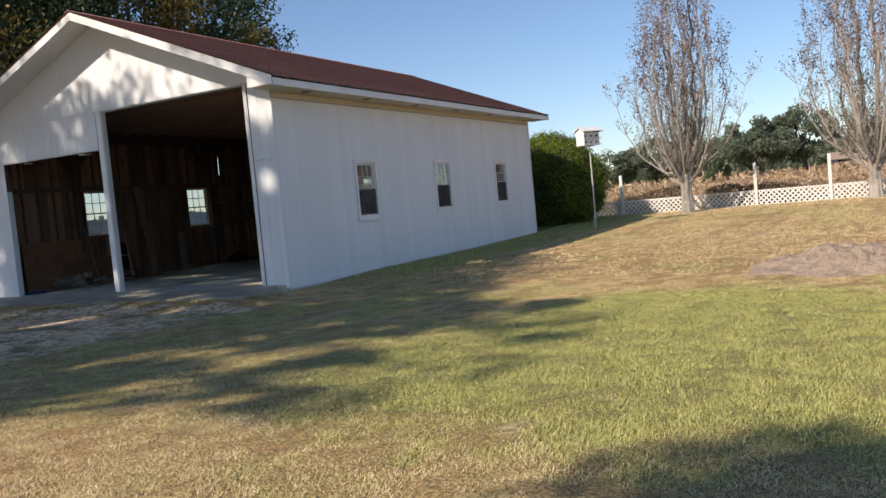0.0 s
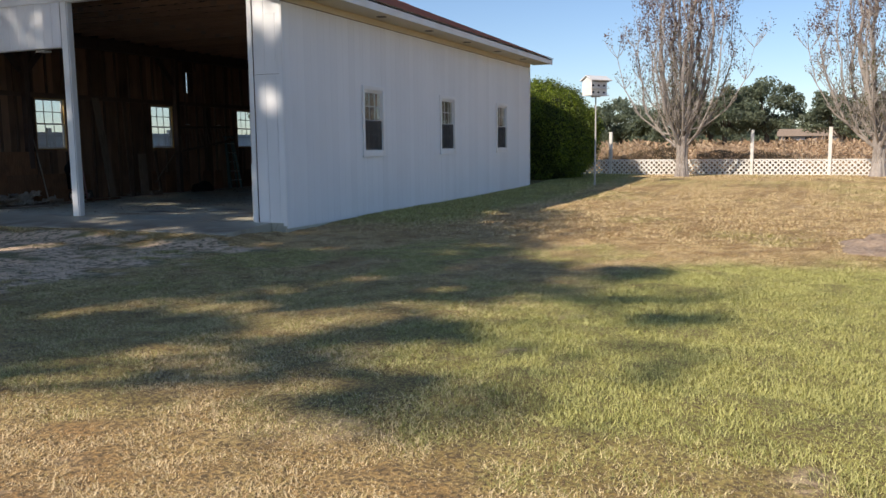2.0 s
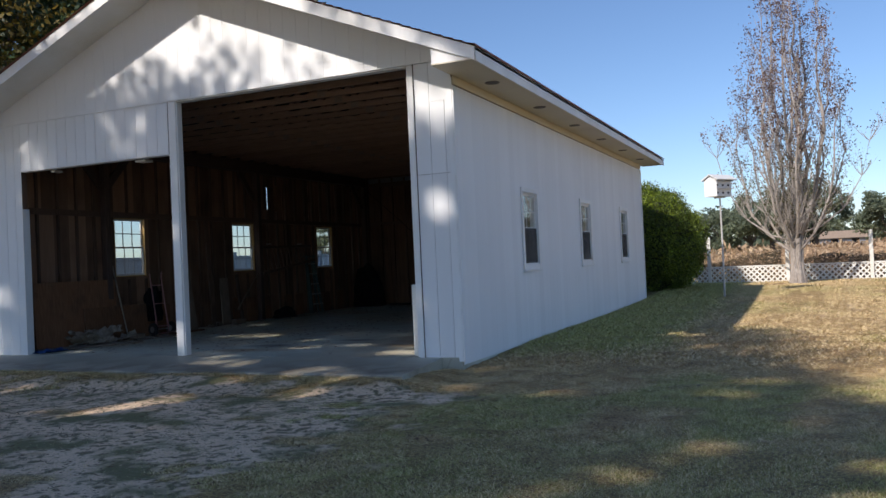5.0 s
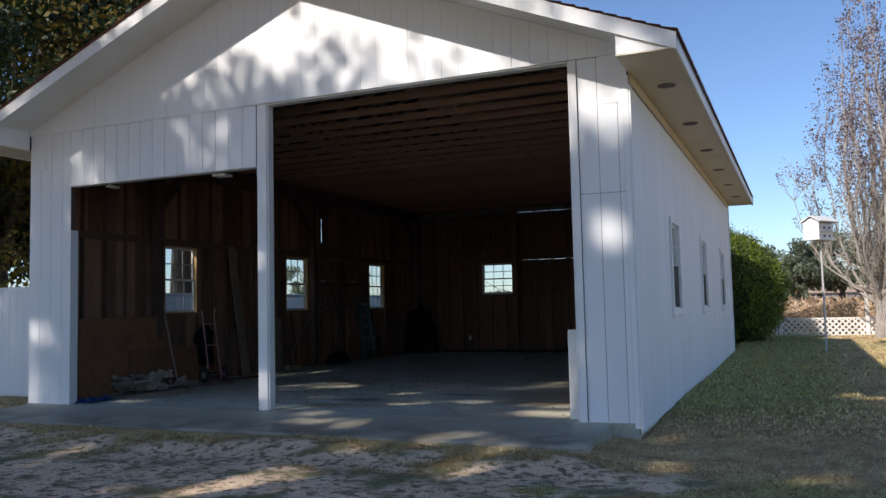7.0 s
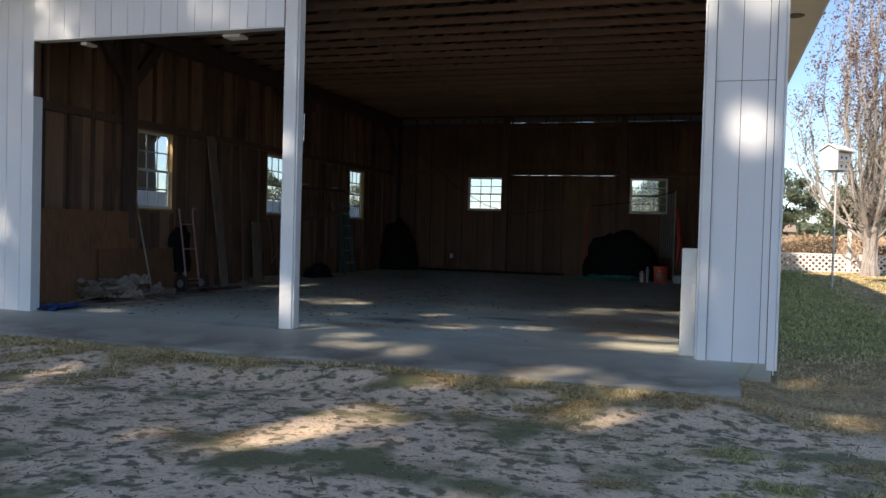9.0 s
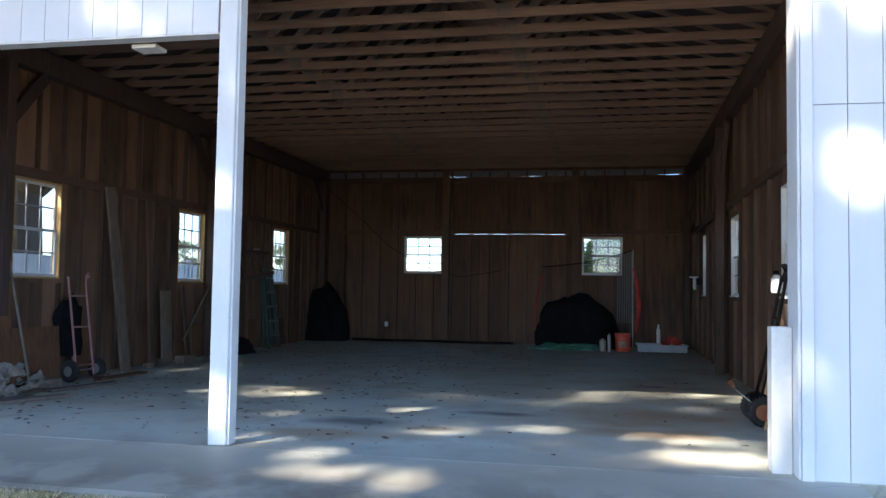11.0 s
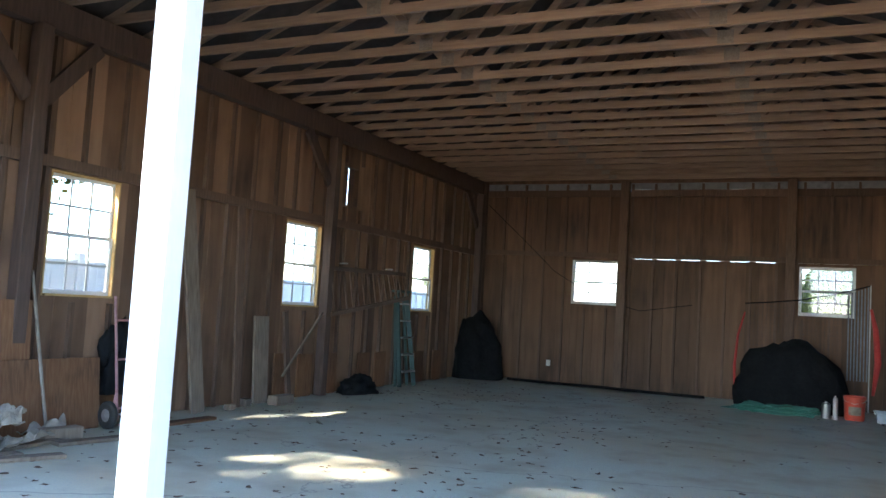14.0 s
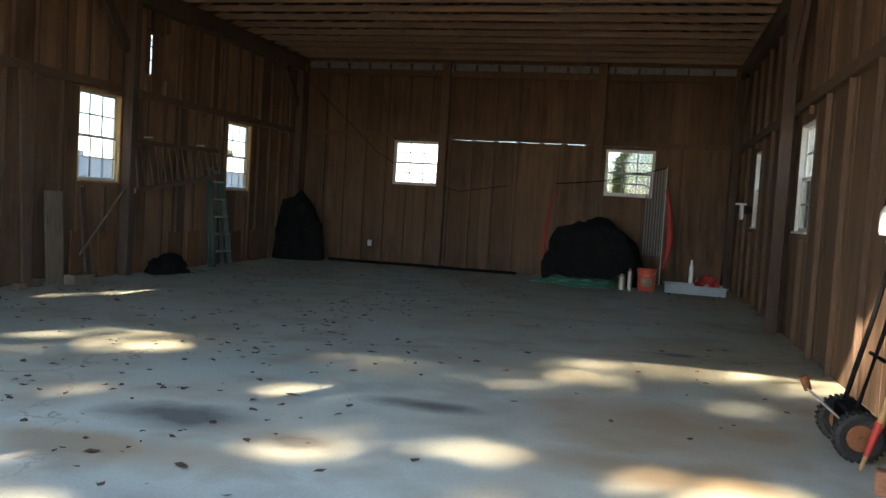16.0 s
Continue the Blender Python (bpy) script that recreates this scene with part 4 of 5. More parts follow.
# ---- trees ----
def limb(bm, p, d, length, r, depth, tips, rnd, spread, up, n=6):
    """A bending limb that forks; its ends are added to tips."""
    pts, rad = [Vector(p)], [r]
    d = Vector(d).normalized()
    segs = 4
    for i in range(segs):
        d = (d + Vector((rnd.uniform(-1, 1), rnd.uniform(-1, 1), rnd.uniform(-0.6, 1))) * 0.13 + Vector((0, 0, up))).normalized()
        pts.append(pts[-1] + d * length / segs)
        rad.append(r * (1 - 0.55 * (i + 1) / segs))
    tube(bm, pts, rad, max(3, n), False)
    if depth == 0:
        tips.extend(pts[1:])
        return
    for i in range(rnd.randint(2, 4)):
        k = rnd.randint(2, segs)
        axis = Vector((rnd.uniform(-1, 1), rnd.uniform(-1, 1), rnd.uniform(-0.4, 0.6))).normalized()
        nd = (d + axis * spread).normalized()
        limb(bm, pts[k], nd, length * rnd.uniform(0.5, 0.75), rad[k] * 0.7, depth - 1, tips, rnd, spread, up, n - 1)


def pear_tree(x, y, z, height, seed, label):
    """Short fluted trunk, many stems that swing out low and then rise."""
    t = thing("ornamental_pear_tree", label, "tree", "bare upright trees at the fence", at=(x, y, z))
    rnd = random.Random(seed)
    tips = []
    bm = bmesh.new()
    for i in range(6):
        a = i * 1.05 + seed
        cx, cy = 0.10 * math.cos(a), 0.10 * math.sin(a)
        tube(bm, [(cx * 1.5, cy * 1.5, -0.1), (cx * 1.1, cy * 1.1, 0.3), (cx, cy, 0.75), (cx * 1.5, cy * 1.5, 1.35)], [0.13, 0.10, 0.085, 0.07], 9)
    part("trunk", bm, M["bark"], t)
    twigs = bmesh.new()
    stems = 18
    for i in range(stems):
        a = i * 2.4 + rnd.uniform(-0.35, 0.35)
        f = ((i + 0.5) / stems) ** 0.55
        rad_out = 1.95 * f * rnd.uniform(0.85, 1.1)
        top = height * (1.0 - 0.45 * f ** 2.2) * rnd.uniform(0.9, 1.02)
        low = 0.85 + rnd.uniform(0, 1.3) * (1.1 - f)
        hw = rnd.uniform(1.1, 2.0)
        wob = [Vector((rnd.uniform(-1, 1), rnd.uniform(-1, 1), 0)) * 0.11 for _ in range(13)]
        pts, rad = [], []
        r0 = (0.085 if f < 0.6 else 0.045) * rnd.uniform(0.75, 1.15)
        for k in range(13):
            u = k / 12
            h = low + (top - low) * u
            reach = 0.10 + (rad_out - 0.10) * (1 - math.exp(-(h - low) / hw)) * (1 - 0.22 * u * u)
            pts.append(Vector((reach * math.cos(a), reach * math.sin(a), h)) + wob[k] * min(1, 2 * u))
            rad.append(r0 * (1 - 0.93 * u))
        bm = bmesh.new()
        tube(bm, pts, rad, 7, False)
        part("stem", bm, M["bark"], t)
        for k in range(1, 13):
            d = (pts[k] - pts[k - 1]).normalized()
            for _ in range(4):
                b = rnd.uniform(0, 6.28)
                base = pts[k - 1].lerp(pts[k], rnd.random())
                sd = (d * rnd.uniform(0.6, 1.3) + Vector((math.cos(b), math.sin(b), 0.3)) * 0.8).normalized()
                limb(twigs, base, sd, rnd.uniform(0.45, 1.0) * (1.05 - 0.04 * k), max(rad[k] * 0.35, 0.007), 1, tips, rnd, 0.8, 0.14, 4)
    for a, r, h0 in ((3.3, 0.04, 1.3), (0.15, 0.035, 1.5), (2.6, 0.035, 1.8)):
        d = Vector((math.cos(a), math.sin(a), 0.25))
        pts = [Vector((0.05 * math.cos(a), 0.05 * math.sin(a), h0)), d * 0.7 + Vector((0, 0, h0)), d * 1.35 + Vector((0, 0, h0 + 0.35)), d * 1.9 + Vector((0, 0, h0 + 1.15)), d * 2.15 + Vector((0, 0, h0 + 2.1))]
        bm = bmesh.new()
        tube(bm, pts, [r, r * 0.8, r * 0.6, r * 0.4, 0.01], 7, False)
        part("stem", bm, M["bark"], t)
        for k in (1, 2, 3, 4):
            for _ in range(6):
                b = rnd.uniform(0, 6.28)
                limb(twigs, pts[k], (math.cos(b), math.sin(b), 0.8), rnd.uniform(0.4, 0.8), 0.01, 1, tips, rnd, 0.8, 0.14, 4)
    part("brushwood", twigs, M["bark"], t, kind="stuff")
    tips = np.array([tuple(p) for p in tips])
    rr = np.random.default_rng(seed)
    pick = tips[rr.integers(0, len(tips), 17000)]
    low = pick[:, 2] + rr.normal(0, 0.5, len(pick)) < 4.0
    c = pick + rr.normal(0, 0.07, pick.shape)
    leaves("dry_leaves", c[~low], 0.075, M["dry_leaf"], t)
    leaves("olive_leaves", c[low][::2], 0.07, M["olive_leaf"], t)
    return t


pear_tree(-6.4, 30.45, 0.19, 10.4, 3, "tall upright tree with grey branches and sparse purple-brown leaves")
pear_tree(-0.55, 31.0, 0.2, 10.6, 9, "tall bare-branched upright tree with sparse brown leaves by the lattice fence")


def streak(x0, y0, x1, y1, n, r):
    """Lit places in a row along the ground."""
    return [(x0 + (x1 - x0) * k / (n - 1), y0 + (y1 - y0) * k / (n - 1), r) for k in range(n)]


# lit places: a point on the ground and a radius
SLAB_SPOTS = ((-12.76, 13.87, 0.34), (-12.14, 14.12, 0.3), (-13.86, 13.04, 0.46), (-14.77, 15.63, 0.24), (-14.45, 14.33, 0.2), (-12.26, 15.77, 0.34), (-11.71, 16.79, 0.28), (-12.64, 15.71, 0.26), (-13.38, 14.89, 0.22), (-10.78, 15.69, 0.26), (-10.87, 13.98, 0.36), (-14.17, 13.33, 0.25), (-15.7, 15.65, 0.18), (-15.23, 15.61, 0.2), (-13.63, 12.82, 0.32), (-16.73, 13.27, 0.3), (-16.57, 13.86, 0.25), (-16.08, 14.55, 0.22), (-13.2, 12.34, 0.28), (-12.05, 13.64, 0.25), (-11.82, 16.16, 0.24), (-10.89, 13.31, 0.4), (-11.4, 14.1, 0.22), (-13.5, 12.3, 0.3), (-12.9, 12.2, 0.3), (-17.2, 13.9, 0.3), (-16.9, 15.6, 0.3))
FRONT_SPOTS = ((-9.5, 12.7, 0.4), (-9, 15, 0.5), (-8.5, 16.4, 1.1), (-11.4, 17.9, 0.85), (-9.6, 17.5, 1), (-5.3, 12.6, 0.45))
YARD_SPOTS = ((-10.98, 11.57, 0.35), (-12.42, 11.31, 0.32), (-11.49, 11.82, 0.4), (-8.4, 11.17, 0.3), (-7, 11.4, 0.35), (-14.75, 10.26, 0.75), (-12.73, 9.38, 0.6), (-13.5, 9.36, 0.5), (-15.9, 9.8, 0.5), (-11.94, 9.24, 0.42), (-11.32, 10.74, 0.4), (-12.66, 10.28, 0.42), (-15.4, 10.85, 0.32), (-9.6, 11.5, 0.3), (-5.3, 5, 0.4), (-4.4, 6.4, 0.5), (-4.2, 6.6, 0.5), (-3.9, 6.3, 0.5), (-7.2, 7.5, 0.4), (-6.5, 7.3, 0.4), (-6, 7.6, 0.4), (-5.5, 8.1, 0.4), (-6.6, 12.1, 0.32), (-4.6, 7.4, 0.6), (-4.7, 8.6, 0.5))
SPOTS = [*SLAB_SPOTS, *FRONT_SPOTS, *YARD_SPOTS, *streak(-8.5, 6.8, -6.8, 9.2, 7, 0.24), *streak(-6.8, 5.3, -6.2, 7.1, 6, 0.3), *streak(-6.1, 7.6, -5.8, 8.9, 3, 0.3),
         *streak(-5.5, 5.4, -4.5, 7.9, 6, 0.6), *streak(-4.0, 8.7, -3.4, 8.8, 3, 0.5)]


def open_gaps(p):
    """Drops most leaves whose shadow would fall on one of the SPOTS."""
    gx_, gy_ = p[:, 0] + 0.6 * p[:, 2], p[:, 1] + 1.17 * p[:, 2]
    nz = fnoise(gx_, gy_, 0.55, 61)
    lucky = np.random.default_rng(62).random(len(p)) ** 3
    keep_ = np.ones(len(p), bool)
    some = np.random.default_rng(63).random(len(p)) < 0.05
    for sx, sy, sr in SPOTS:
        keep_ &= (np.hypot((gx_ - sx) / 1.25, (gy_ - sy) / 0.8) / ((1.15 if sy < 12.4 else 0.85) * sr) + 1.9 * (nz - 0.5)) > 0.9 + 0.5 * (lucky - 0.6)
    return p[keep_ | some]


def broad_tree(name, x, y, z, trunk_h, r, crown, clumps, per, leaf, size, seed, label, material="oak_leaf", second=None, droop=0.3, clump_r=0.9, bark="dark_bark", category="tree", group="", gaps=False):
    """A broad tree: limbs out to clumps of leaves set in an uneven crown. crown: half width, half height, height of its middle."""
    t = thing(name, label, category, group, at=(x, y, z))
    rnd = random.Random(seed)
    rr = np.random.default_rng(seed)
    cw, chh, cz = crown
    bm = bmesh.new()
    tube(bm, [(0, 0, -0.2), (0.05, 0, trunk_h * 0.5), (0, 0.05, trunk_h)], [r * 1.35, r, r * 0.85], 12)
    part("trunk", bm, M[bark], t)
    pts = []
    while len(pts) < clumps:
        p = Vector((rnd.uniform(-1, 1), rnd.uniform(-1, 1), rnd.uniform(-1, 1)))
        if 0.45 < p.length < 1.0 * rnd.uniform(0.75, 1.05):
            pts.append(Vector((p.x * cw, p.y * cw, cz + p.z * chh)))
    for i, p in enumerate(pts):
        if i % 3 == 0:
            a = Vector((0, 0, trunk_h * rnd.uniform(0.8, 1.0)))
            m1 = a.lerp(p, 0.4) + Vector((rnd.uniform(-0.5, 0.5), rnd.uniform(-0.5, 0.5), 0.5))
            bm = bmesh.new()
            tube(bm, [a, m1, a.lerp(p, 0.75) + Vector((0, 0, 0.2)), p], [r * 0.35, r * 0.22, r * 0.12, 0.02], 6, False)
            part("limb", bm, M[bark], t)
    groups = [[], []]
    for i, p in enumerate(pts):
        k = 1 if (second and rnd.random() < 0.3) else 0
        s = clump_r * rnd.uniform(0.6, 1.35)
        q = rr.normal(0, 1, (per, 3))
        q /= np.linalg.norm(q, axis=1)[:, None]
        q *= (rr.random((per, 1)) ** 0.5) * s
        q[:, 2] *= 0.7
        groups[k].append(q + np.array(p))
    for g, mt, nm in ((groups[0], material, "crown"), (groups[1], second, "turning_crown")):
        if g:
            pp = np.concatenate(g)
            if gaps:
                pp = open_gaps(pp + np.array((x, y, z))) - np.array((x, y, z))
            leaves(nm, pp, size, M[mt], t, droop)
    return t


# the tree that shades the yard, behind the camera's side
# these four stand out of view, shaped to cast the yard's dappled shade
broad_tree("shade_oak", -17.9, -0.4, 0, 4.2, 0.5, (6.3, 3.4, 9.7), 260, 420, None, 0.19, 12, "large leafy oak that shades the sandy drive", gaps=True, droop=0.5, clump_r=1.05)
broad_tree("shade_oak", -13.1, -2.4, 0, 4.6, 0.36, (3.9, 1.6, 9.2), 90, 380, None, 0.185, 14, "leafy oak with open branches over the lawn", gaps=True, droop=0.5, clump_r=0.85)
broad_tree("yard_oak", -23.8, 1.4, 0, 4.0, 0.42, (5.4, 3.4, 9.0), 150, 420, None, 0.18, 15, "leafy oak beside the drive", gaps=True, droop=0.5, clump_r=1.1)
broad_tree("young_oak", -4.05, -6.3, 0, 4.6, 0.22, (2.9, 1.5, 8.3), 130, 400, None, 0.18, 16, "young oak at the edge of the lawn", droop=0.5, clump_r=0.9)
# behind the barn and beyond its fence
broad_tree("barn_side_oak", -24.8, 23.5, 0, 3.6, 0.5, (6.0, 4.6, 8.4), 130, 620, None, 0.15, 21, "large oak with dark green and yellowing leaves behind the barn", second="gold_leaf", droop=0.6, clump_r=1.2)
broad_tree("barn_side_oak", -23.9, 16.4, 0, 2.6, 0.4, (4.9, 5.0, 6.2), 200, 520, None, 0.14, 27, "dark leafy oak beyond the white vinyl fence", second="gold_leaf", droop=0.5, clump_r=1.1)


def juniper():
    t = thing("juniper_bush", "dense rounded bright green evergreen bush at the barn's rear corner", "bush", at=(-10.75, 28.9, 0.1))
    rr = np.random.default_rng(4)
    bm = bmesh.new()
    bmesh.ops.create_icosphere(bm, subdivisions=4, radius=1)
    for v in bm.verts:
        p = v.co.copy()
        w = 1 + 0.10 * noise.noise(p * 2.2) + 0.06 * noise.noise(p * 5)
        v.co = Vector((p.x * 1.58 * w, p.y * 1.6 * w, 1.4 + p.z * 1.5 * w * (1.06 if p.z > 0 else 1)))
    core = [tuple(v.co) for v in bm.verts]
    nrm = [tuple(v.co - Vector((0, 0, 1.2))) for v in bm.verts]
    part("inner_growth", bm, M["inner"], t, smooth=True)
    c, nn = np.array(core), np.array(nrm)
    nn /= np.linalg.norm(nn, axis=1)[:, None]
    k = rr.integers(0, len(c), 100000)
    p = c[k] + nn[k] * (0.30 * fnoise(c[k][:, 0] * 1.3 + c[k][:, 2], c[k][:, 1] * 1.3 - c[k][:, 2], 0.30, 5)[:, None] ** 1.5 + rr.uniform(-0.02, 0.10, (100000, 1))) + rr.normal(0, 0.085, (100000, 3))
    p = p[p[:, 2] > 0.02]
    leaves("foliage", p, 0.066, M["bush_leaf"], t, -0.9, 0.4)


juniper()

# low growth behind the lattice fence
def thicket(name, x0, x1, y0, y1, h, n, size, material, seed, label, zb=0.15, category="shrub", kind=""):
    rr = np.random.default_rng(seed)
    x, y = rr.uniform(x0, x1, n), rr.uniform(y0, y1, n)
    top = h * (0.45 + 0.9 * fnoise(x, y * 0.5, 1.8, seed))
    z = zb + top * rr.random(n) ** 0.8
    ob = leaves(name, np.stack([x, y, z], 1), size, M[material], None, -0.8, 0.25)
    return tagged(ob, label, category, kind=kind)


thicket("fence_shrub", -9.6, -6.9, 32.3, 33.6, 1.15, 6000, 0.10, "shrub", 41, "thin brown shrub behind the lattice fence")
thicket("fence_shrub", -6.2, -3.0, 32.3, 33.4, 0.95, 6000, 0.10, "shrub", 42, "thin brown and purple shrub behind the lattice fence")
thicket("field_brush", -45, 45, 34, 62, 0.95, 150000, 0.19, "brush", 43, "rust-coloured dry broom grass over the field", kind="stuff", category="field")
thicket("far_brush", -110, 90, 60, 120, 1.3, 60000, 0.6, "brush", 44, "dry brown brush in the far field", kind="stuff", category="field")

# far oaks
FAR = ((-21.5, 75, 4.6, 2.6), (-17.6, 76, 5.8, 3.0), (-12.6, 75, 4.8, 3.0), (-8.6, 74, 6.6, 3.2), (-5.4, 76, 6.8, 2.8), (-11.0, 88, 6.0, 3.6), (0.2, 75, 5.6, 3.2), (4.6, 77, 5.0, 3.2), (9.5, 82, 6.4, 4.0), (17, 80, 6.5, 4), (-44, 84, 6.5, 5), (-54, 80, 7, 5))
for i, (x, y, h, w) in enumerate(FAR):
    broad_tree("field_oak", x, y, -0.1, h * 0.3, 0.22, (w, h * 0.34, h * 0.62), 38, 300, None, 0.24, 60 + i, "dark green spreading oak in the far field", "hazy_far_leaf", droop=0.2, clump_r=0.85, group="far oaks")
rr = np.random.default_rng(90)
x = rr.uniform(-260, 260, 26000)
y = 190 + rr.uniform(-8, 8, 26000)
z = (1.5 + 5.5 * fnoise(x, y * 0.2, 16, 91)) * rr.random(26000) ** 0.7
tagged(leaves("tree_line", np.stack([x, y, z], 1), 1.9, M["hazy_far_leaf"], None), "distant tree line along the horizon", "trees", kind="stuff")

def far_house():
    t = thing("farm_house", "small grey house with a low brown roof in the far field", "house", at=(-1.5, 170, 0))
    part("wall", boxes((-5, 5, -3, 3, -0.2, 2.4)), M["frieze"], t)
    bm = bmesh.new()
    prism(bm, [(-3.6, 2.35), (3.6, 2.35), (0, 3.7)], -5.4, 5.4, "x")
    part("roof", bm, M["dirt"], t)
    for x in (-3.4, 0, 3.4):
        part("window", boxes((x - 0.6, x + 0.6, -3.03, -3.001, 1.0, 2.2)), M["black"], t)


far_house()

# ---- dirt mound ----
def mound():
    n = 110
    u, v = np.meshgrid(np.linspace(-1, 1, n), np.linspace(-1, 1, n))
    X, Y = -0.9 + u * 1.75, 13.2 + v * 1.2
    r = np.hypot(u, v)
    f = step(r + 0.35 * (fnoise(X, Y, 0.5, 3) - 0.5), 1.0, 0.2)
    Z = ground_z(X, Y) - 0.04 + f * (0.05 + 0.30 * fnoise(X, Y, 0.42, 8) ** 1.3 + 0.09 * vnoise(X, Y, 0.11, 9) + 0.06 * vnoise(X, Y, 0.055, 10))
    i = np.arange(n * n).reshape(n, n)
    q = np.stack([i[:-1, :-1], i[:-1, 1:], i[1:, 1:], i[1:, :-1]], -1).reshape(-1, 4)
    ob = raw_mesh("dirt_mound", np.stack([X, Y, Z], -1).reshape(-1, 3), q.ravel(), np.full(len(q), 4), M["dirt"], smooth=True)
    tagged(ob, "low spread mound of dug sandy soil on the lawn", "mound")


mound()

# ---- things in the barn ----
F = 0.149


def blob(name, c, size, material, label, category, seed, rough=0.25, flat=0.0):
    """A lumpy soft heap resting on its base."""
    t = thing(name, label, category, at=c)
    bm = bmesh.new()
    bmesh.ops.create_icosphere(bm, subdivisions=4, radius=1)
    for v in bm.verts:
        p = v.co.copy()
        w = 1 + rough * noise.noise(p * 1.7 + Vector((seed, 0, 0))) + rough * 0.5 * noise.noise(p * 4.5 + Vector((0, seed, 0)))
        z = max(p.z, -0.15)
        v.co = Vector((p.x * size[0] * w, p.y * size[1] * w, (z + 0.15) * size[2] / 1.15 * (w if z > 0 else 1)))
    part("bulk", bm, M[material], t, smooth=True)
    return t


def crumpled(name, c, w, d, h, material, label, category, seed, rz=0, thick=0.004, group=""):
    """A creased sheet lying on something."""
    t = thing(name, label, category, group, at=c, rz=rz)
    n = 16
    bm = bmesh.new()
    for layer in (0, 1):
        g = [[bm.verts.new(((i / n - 0.5) * w * (1 + 0.15 * noise.noise(Vector((i * 0.3, j * 0.2, seed)))), (j / n - 0.5) * d * (1 + 0.2 * noise.noise(Vector((seed, i * 0.25, j * 0.3)))),
              0.003 + thick * layer + h * abs(noise.noise(Vector((i * 0.24 + seed, j * 0.24, 0)))) * 1.6)) for j in range(n + 1)] for i in range(n + 1)]
        for i in range(n):
            for j in range(n):
                q = (g[i][j], g[i + 1][j], g[i + 1][j + 1], g[i][j + 1])
                bm.faces.new(q if layer else q[::-1])
        e = [g[i][0] for i in range(n + 1)] + [g[n][j] for j in range(1, n + 1)] + [g[i][n] for i in range(n - 1, -1, -1)] + [g[0][j] for j in range(n - 1, 0, -1)]
        if layer == 0:
            e0 = e
    for k in range(len(e)):
        m = (k + 1) % len(e)
        bm.faces.new((e0[k], e0[m], e[m], e[k]))
    part("sheet", bm, M[material], t)
    return t


def leaning(name, a, b, w, d, material, label, category, up=(1, 0, 0), group=""):
    t = thing(name, label, category, group, at=a)
    bm = bmesh.new()
    beam(bm, (0, 0, 0), Vector(b) - Vector(a), w, d, up)
    part("plank", soft(bm, 0.003), M[material], t)
    return t


# plywood and sticks on the side wall
for y0, y1, z1, x, lean in ((13.15, 14.93, 1.27, -17.86, 0.05), (14.12, 15.62, 0.78, -17.78, 0.09)):
    t = thing("plywood_sheet", "orange-brown plywood sheet leaning on the wall studs", "plywood", "plywood sheets on the wall", at=(x, (y0 + y1) / 2, F))
    t.matrix_world = pose(x, (y0 + y1) / 2, F, 0, -math.degrees(lean), 0)
    part("sheet", soft(boxes((-0.009, 0.009, (y0 - y1) / 2, (y1 - y0) / 2, 0, z1 - F)), 0.002), M["ply"], t)
for y0, z0, z1 in ((15.68, F, 0.74), (16.15, F, 0.72), (18.5, F, 0.72), (19.0, F, 0.70), (19.6, F, 0.70), (20.5, F, 0.68), (21.0, F, 0.68), (22.3, F, 0.66), (23.0, F, 0.66)):
    t = thing("scrap_board", "short brown board nailed between the studs", "board", "short boards at the foot of the wall", at=(-18.03, y0 + 0.17, z0))
    part("board", soft(boxes((-0.01, 0.01, -0.17, 0.16, 0, z1 - z0)), 0.002), M["ply"], t)
leaning("wooden_stick", (-17.68, 15.0, F), (-17.95, 14.93, 1.52), 0.022, 0.022, "paper", "thin pale stick leaning beside the window", "stick")
leaning("tall_plank", (-17.83, 16.97, F), (-17.99, 16.74, 2.5), 0.19, 0.035, "grey_wood", "tall weathered grey-brown plank leaning on the wall", "plank")
leaning("short_plank", (-17.92, 18.13, F), (-17.98, 18.13, 1.18), 0.27, 0.03, "grey_wood", "wide short grey plank standing against the wall", "plank")
leaning("narrow_plank", (-17.84, 17.6, F), (-17.98, 17.62, 2.44), 0.12, 0.03, "stud", "narrow dark plank standing against the wall", "plank")
leaning("narrow_plank", (-17.86, 18.62, F), (-17.98, 18.6, 1.24), 0.09, 0.035, "stud", "narrow dark plank standing under the window", "plank")
leaning("diagonal_pole", (-17.83, 18.42, 0.46), (-17.93, 19.36, 1.25), 0.025, 0.025, "grey_wood", "thin pale pole propped under the hanging ladder", "pole", (0, 0, 1))
for c, w, d, h in (((-17.72, 18.28, F), 0.14, 0.36, 0.11), ((-17.86, 17.78, F), 0.1, 0.12, 0.09), ((-17.8, 17.45, F), 0.09, 0.1, 0.06), ((-17.5, 14.98, F), 0.13, 0.34, 0.10)):
    t = thing("wood_block", "small rough offcut of grey timber on the slab", "offcut", "timber offcuts along the wall", at=c, rz=R.uniform(-12, 12))
    part("block", soft(boxes((-w / 2, w / 2, -d / 2, d / 2, 0, h)), 0.006), M["grey_wood"], t)


